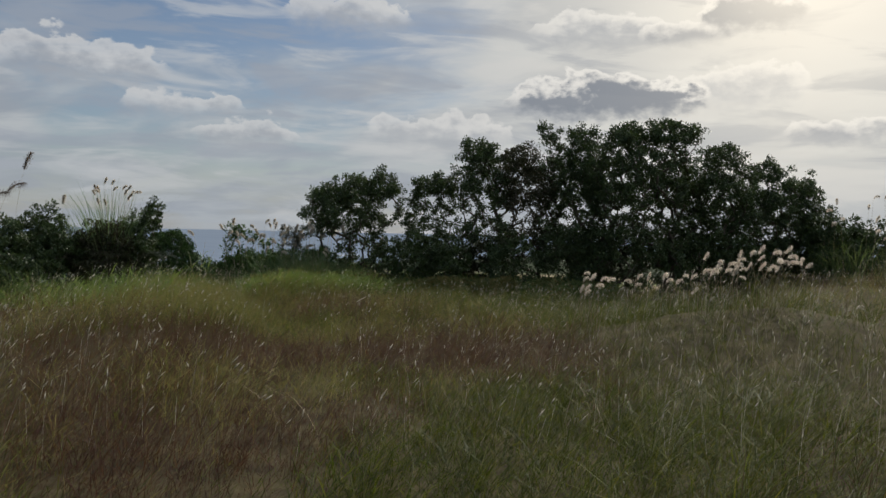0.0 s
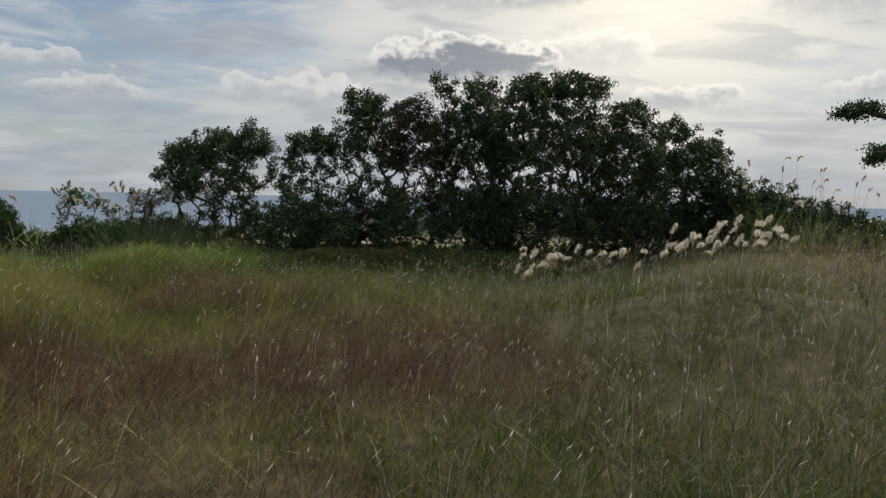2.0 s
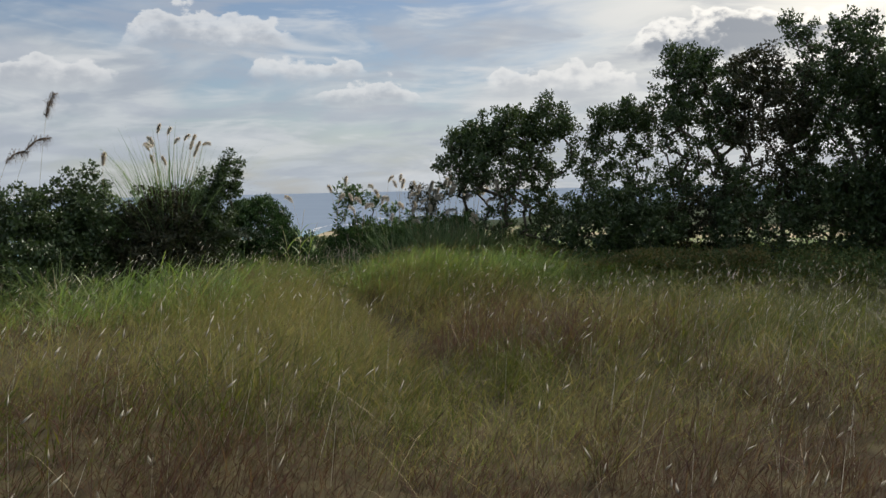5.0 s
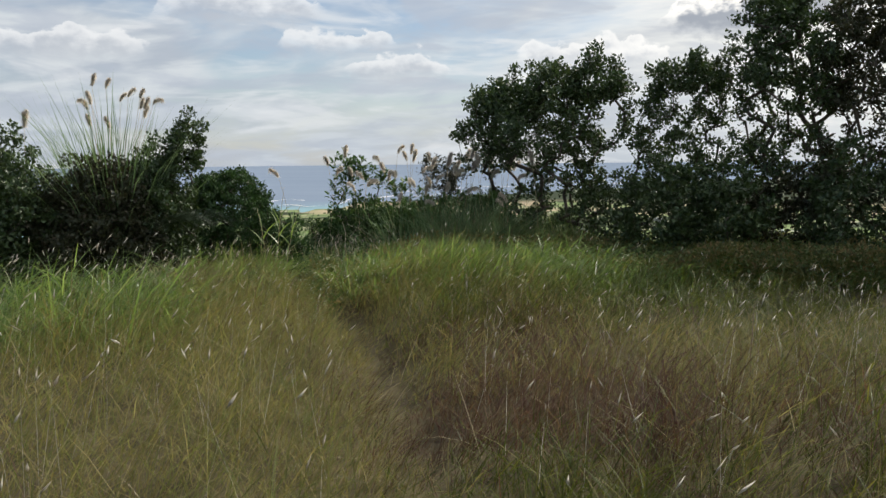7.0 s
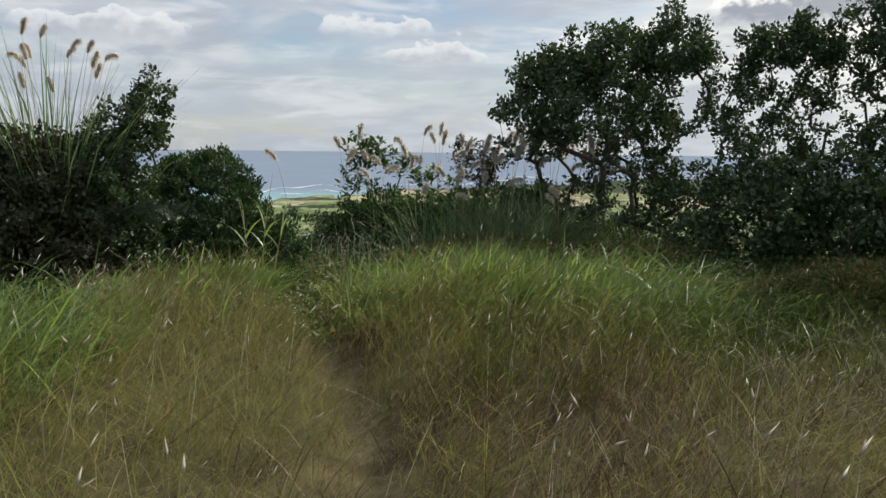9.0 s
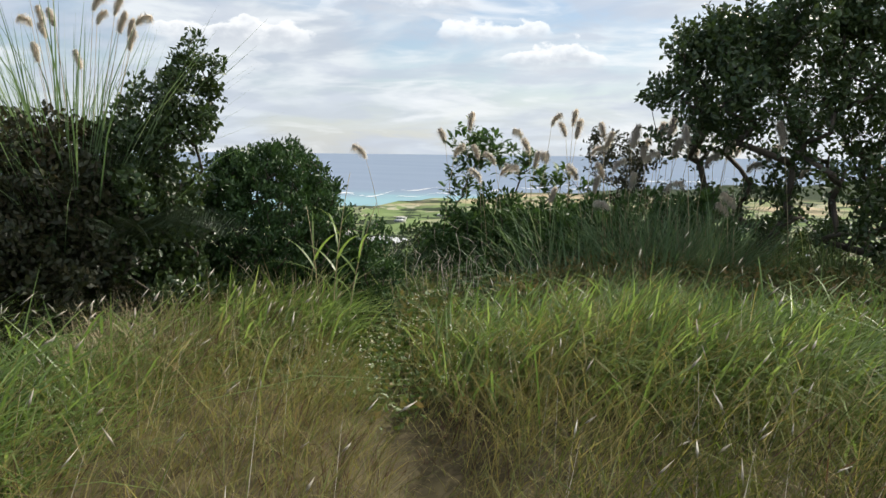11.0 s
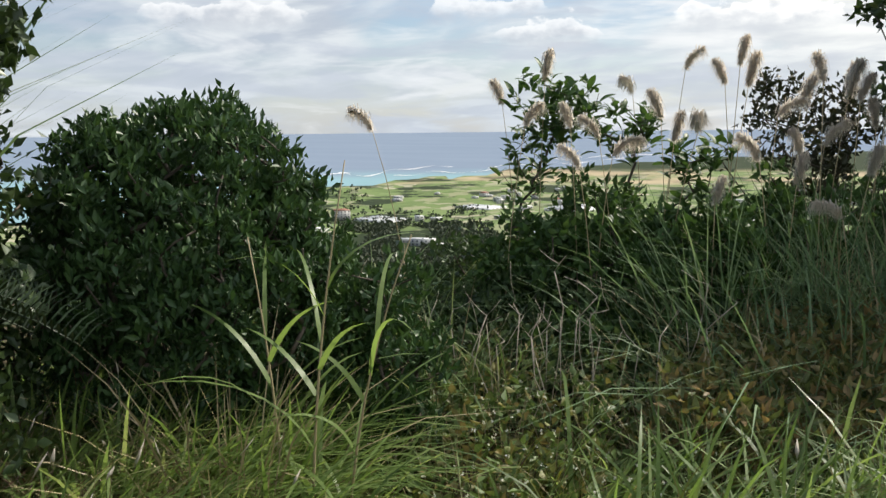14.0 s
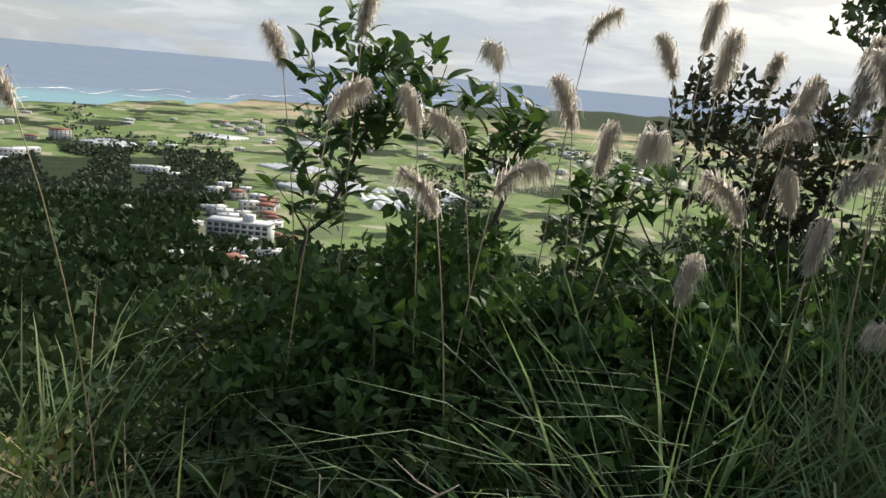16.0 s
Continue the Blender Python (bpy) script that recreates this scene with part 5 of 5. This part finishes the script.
def dead_twigs():
    for k in range(22):
        x, y = -5.35 + RNG.uniform(-0.7, 0.7), 21.35 + RNG.uniform(-0.2, 0.25)
        z0 = float(lie(x, y))
        h = RNG.uniform(0.55, 0.9)
        root = new("dead_twig")
        root.location = (x, y, z0)
        tagged(root, "bare bleached twig standing in the weeds", "twig", "dead twigs")
        tips = np.stack([RNG.normal(0, 0.05, 4), RNG.normal(0, 0.04, 4), h * RNG.uniform(0.65, 1.0, 4)], 1)
        v, t = grow([np.zeros(3)], tips, 0.2, 0.0026, 4, 0.0011)
        part("stem", mesh_of("stem", v, t, M_TWIG, True), root)


dead_twigs()


# ---------------------------------------------------------------- the far country
def polar(az, r):
    a = radians(az - VIEW_TURN)
    return r * math.sin(a), r * math.cos(a)


def far_woods():
    n = 15000
    az = RNG.uniform(-50, 30, n)
    r = np.exp(RNG.uniform(math.log(85), math.log(1500), n))
    az, r = np.concatenate([az, RNG.normal(-29, 9, 9000)]), np.concatenate([r, RNG.uniform(430, 960, 9000)])
    grove = waves(az * 0.55, r / 75.0, 31)
    keep = ((grove > 0.38) & (r > 540)) | (r < 500) | ((az < -15.0 + 2.6 * waves(r / 45.0, az * 0.5, 33)) & (r < 840 + 130 * waves(az * 0.9, r / 90.0, 34)))
    az, r = az[keep], r[keep]
    way = np.radians(az - VIEW_TURN)
    x, y = r * np.sin(way), r * np.cos(way)
    z = lie(x, y)
    keep = z < -14
    x, y, z, r = x[keep], y[keep], z[keep], r[keep]
    n = len(x)
    size = RNG.uniform(3.0, 6.5, n) * np.clip(r / 300, 0.35, 1.0) * np.where(r > 650, 0.75, 1.0)
    per = 8
    d = unit(RNG.normal(size=(n, per, 3)))
    d[..., 2] = np.abs(d[..., 2]) * 0.9
    pos = np.stack([x, y, z + size * 0.3], 1)[:, None] + d * size[:, None, None] * RNG.uniform(0.6, 1.05, (n, per, 1)) * np.array([1, 1, 0.8])
    # beyond 640 m the same trees take the colour with haze mixed in
    for name, sel, mat, label in (("far_woods", r < 640, M_WOOD, "dense dark green woods on the slopes below"), ("hazed_hedges", r >= 640, M_HEDGE_HAZED, "hedges and groves among distant fields, coloured paler for haze")):
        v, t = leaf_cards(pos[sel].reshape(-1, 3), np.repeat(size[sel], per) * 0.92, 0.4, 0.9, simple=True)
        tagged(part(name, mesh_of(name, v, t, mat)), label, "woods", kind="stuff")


def slope_scrub():
    """The scrub that clothes the steep slope just under the crest."""
    n = 760
    az = RNG.uniform(-75, 10, n)
    d = RNG.uniform(4.5, 75, n)
    x, y = -5.6 + d * np.sin(np.radians(az)), 20.5 + d * np.cos(np.radians(az))
    keep = (y > crest(x) + 2.0) | (x < -19)
    x, y, d = x[keep], y[keep], d[keep]
    size = np.clip(0.45 + d * 0.018, 0.4, 1.6) * RNG.uniform(0.7, 1.3, len(x))
    per = 70
    way = unit(RNG.normal(size=(len(x), per, 3)))
    way[..., 2] = np.abs(way[..., 2]) * 0.9
    at = np.stack([x, y, lie(x, y) + size * 0.2], 1)[:, None] + way * size[:, None, None] * RNG.uniform(0.5, 1.05, (len(x), per, 1))
    v, t = leaf_cards(at.reshape(-1, 3), np.repeat(np.clip(size * 0.20, 0.08, 0.36), per), 0.5, 0.6, simple=True)
    tagged(part("slope_scrub", mesh_of("slope_scrub", v, t, M_WOOD)), "dark leafy scrub on the steep slope", "scrub", kind="stuff")


slope_scrub()
far_woods()


def box(x0, x1, y0, y1, z0, z1):
    v = [(x, y, z) for z in (z0, z1) for y in (y0, y1) for x in (x0, x1)]
    t = [(0, 3, 1), (0, 2, 3), (4, 5, 7), (4, 7, 6), (0, 1, 5), (0, 5, 4), (2, 7, 3), (2, 6, 7), (0, 4, 6), (0, 6, 2), (1, 3, 7), (1, 7, 5)]
    return np.array(v, float), np.array(t)


WINDOW = mesh_of("window", *box(-0.8, 0.8, -0.08, 0.0, 0, 1.4), M_GLASS)


def house(az, r, w, d, storeys, red=False, turn=0.0):
    """A plain rendered house with a flat roof or a hipped tile roof; windows face the hill."""
    x, y = polar(az, r)
    root = new("house")
    root.location = (x, y, float(lie(x, y)) - 0.3)
    root.rotation_euler = (0, 0, radians(VIEW_TURN - az) + turn)
    tagged(root, "pale rendered house with a red tiled roof" if red else "pale rendered house with a flat roof", "house", "houses of the village")
    h = 3.0 * storeys + 0.3
    part("wall", mesh_of("wall", *box(-w / 2, w / 2, -d / 2, d / 2, 0, h), M_WALL), root)
    if red:
        e, top = 0.6, h + 2.2
        v = np.array([(-w / 2 - e, -d / 2 - e, h), (w / 2 + e, -d / 2 - e, h), (w / 2 + e, d / 2 + e, h), (-w / 2 - e, d / 2 + e, h), (-w / 4, 0, top), (w / 4, 0, top)])
        t = [(0, 1, 5), (0, 5, 4), (1, 2, 5), (2, 3, 4), (2, 4, 5), (3, 0, 4), (0, 2, 1), (0, 3, 2)]
        part("roof", mesh_of("roof", v, t, M_ROOF_RED), root)
    else:
        part("roof", mesh_of("roof", *join([box(-w / 2 - 0.3, w / 2 + 0.3, -d / 2 - 0.3, d / 2 + 0.3, h, h + 0.35), box(-1.0, 0.6, -0.8, 0.8, h + 0.35, h + 1.2)]), M_ROOF), root)
    for s in range(storeys):
        for k in range(max(1, int(w / 4))):
            win = part("window", WINDOW, root)
            win.location = (-w / 2 + (k + 0.5) * w / max(1, int(w / 4)), -d / 2, 1.1 + 3.0 * s)


def village():
    rows = [(-18.3, 525, 24, 14, 1, False), (-27.2, 860, 26, 14, 3, False), (-26.4, 900, 22, 12, 2, False), (-28.2, 820, 20, 12, 2, False), (-24.6, 1040, 22, 14, 4, True),
            (-11.8, 640, 16, 12, 2, True), (-12.3, 665, 14, 10, 2, False), (-14.5, 480, 18, 10, 1, False), (-12.0, 470, 20, 10, 1, False), (-20.6, 590, 8, 8, 2, False),
            (-21.6, 585, 9, 7, 1, False), (-19.6, 575, 7, 7, 1, False), (-18.9, 790, 22, 12, 2, False), (-19.8, 815, 18, 12, 1, False), (-17.9, 775, 14, 10, 1, False)]
    for az, r, w, d, st, red in rows:
        house(az, r, w, d, st, red, RNG.uniform(-0.5, 0.5))
    for k in range(70):
        az, r = RNG.uniform(-31, 16), RNG.uniform(1000, 1500)
        house(az, r, RNG.uniform(7, 15), RNG.uniform(7, 11), int(RNG.integers(1, 3)), RNG.uniform() < 0.2, RNG.uniform(-0.6, 0.6))
    for k in range(34):
        az, r = RNG.normal(-12.5, 2.2), RNG.uniform(430, 720)
        house(az, r, RNG.uniform(8, 14), RNG.uniform(7, 11), int(RNG.integers(1, 3)), RNG.uniform() < 0.25, RNG.uniform(-0.6, 0.6))
    # the four-storey block
    x, y = polar(-13.4, 515)
    root = new("apartment_block")
    root.location = (x, y, float(lie(x, y)) - 0.5)
    root.rotation_euler = (0, 0, radians(13.4) - 0.25)
    tagged(root, "long four-storey white block with balconies", "building")
    part("wall", mesh_of("wall", *box(-19, 19, -6, 6, 0, 13.5), M_WALL), root)
    part("roof", mesh_of("roof", *join([box(-19.4, 19.4, -7.2, 6.4, 13.5, 14.1), box(2, 8, -3, 3, 14.1, 18)]), M_ROOF), root)
    slab = mesh_of("balcony", *join([box(-19, 19, -7.2, -6, 0, 0.25), box(-19, 19, -7.2, -7.05, 0.25, 1.2)]), M_WALL)
    wide = mesh_of("window", *box(-1.4, 1.4, -0.1, 0.0, 0, 2.0), M_GLASS)
    for s in range(4):
        if s:
            part("balcony", slab, root).location = (0, 0, 3.2 * s)
        for k in range(9):
            part("window", wide, root).location = (-16.8 + 4.2 * k, -6.0, 0.9 + 3.2 * s)
    # greenhouse tunnels in the fields
    ang = np.linspace(0, math.pi, 9)
    prof = np.stack([np.cos(ang) * 4.0, np.sin(ang) * 3.0], 1)
    v = np.concatenate([np.stack([prof[:, 0], np.full(9, yy), prof[:, 1]], 1) for yy in (-30.0, 30.0)])
    t = []
    for k in range(8):
        t += [(k, k + 1, k + 10), (k, k + 10, k + 9)]
    for k in range(1, 8):
        t += [(0, k + 1, k), (9, 9 + k, 10 + k)]
    film_mesh = mesh_of("tunnel", v, t, M_SHEET, True)
    for az0, r0, count, turn in ((-9.6, 740, 9, 0.9), (-11.2, 870, 6, 0.9), (-5.0, 700, 8, 0.4), (-3.0, 760, 7, 0.4), (-22.5, 1010, 5, 1.2), (-9.0, 1120, 6, 1.3), (3.0, 1000, 6, 0.6), (-15.5, 1150, 5, 1.3)):
        x0, y0 = polar(az0, r0)
        for k in range(count):
            x, y = x0 + k * 9.0 * math.cos(turn), y0 + k * 9.0 * math.sin(turn)
            root = part("greenhouse", film_mesh)
            root.location = (x, y, float(lie(x, y)) - 0.2)
            root.rotation_euler = (0, 0, turn)
            tagged(root, "long white plastic greenhouse tunnel in the fields", "greenhouse", "greenhouse tunnels")


village()


def surf():
    """Broken white lines where the swell meets the reef."""
    for a0, a1, off, width in ((-32, -24, 330, 26), (-24.5, -17, 300, 20), (-14.5, -4, 170, 22), (-10, 2, 330, 18), (-30, -26.5, 120, 14), (-21, -14, 120, 12), (2, 9, 250, 20)):
        az = np.linspace(a0, a1, 70)
        r = coast(az) + off + 25 * np.sin(az * 1.7) + RNG.normal(0, 5, 70)
        w = width * np.clip(0.55 + 0.6 * np.sin(az * 2.1 + off) + RNG.normal(0, 0.2, 70), 0.08, 1.4)
        rows = []
        for rr in (r, r + w):
            x, y = rr * np.sin(np.radians(az - VIEW_TURN)), rr * np.cos(np.radians(az - VIEW_TURN))
            rows.append(np.stack([x, y, -116.0 + rise(rr) + 0.8], 1))
        v = np.stack(rows, 1).reshape(-1, 3)
        t = []
        for k in range(69):
            t += [(2 * k, 2 * k + 1, 2 * k + 3), (2 * k, 2 * k + 3, 2 * k + 2)]
        tagged(part("surf", mesh_of("surf", v, t, M_FOAM)), "white line of breaking surf over the reef", "surf", kind="structure")


surf()
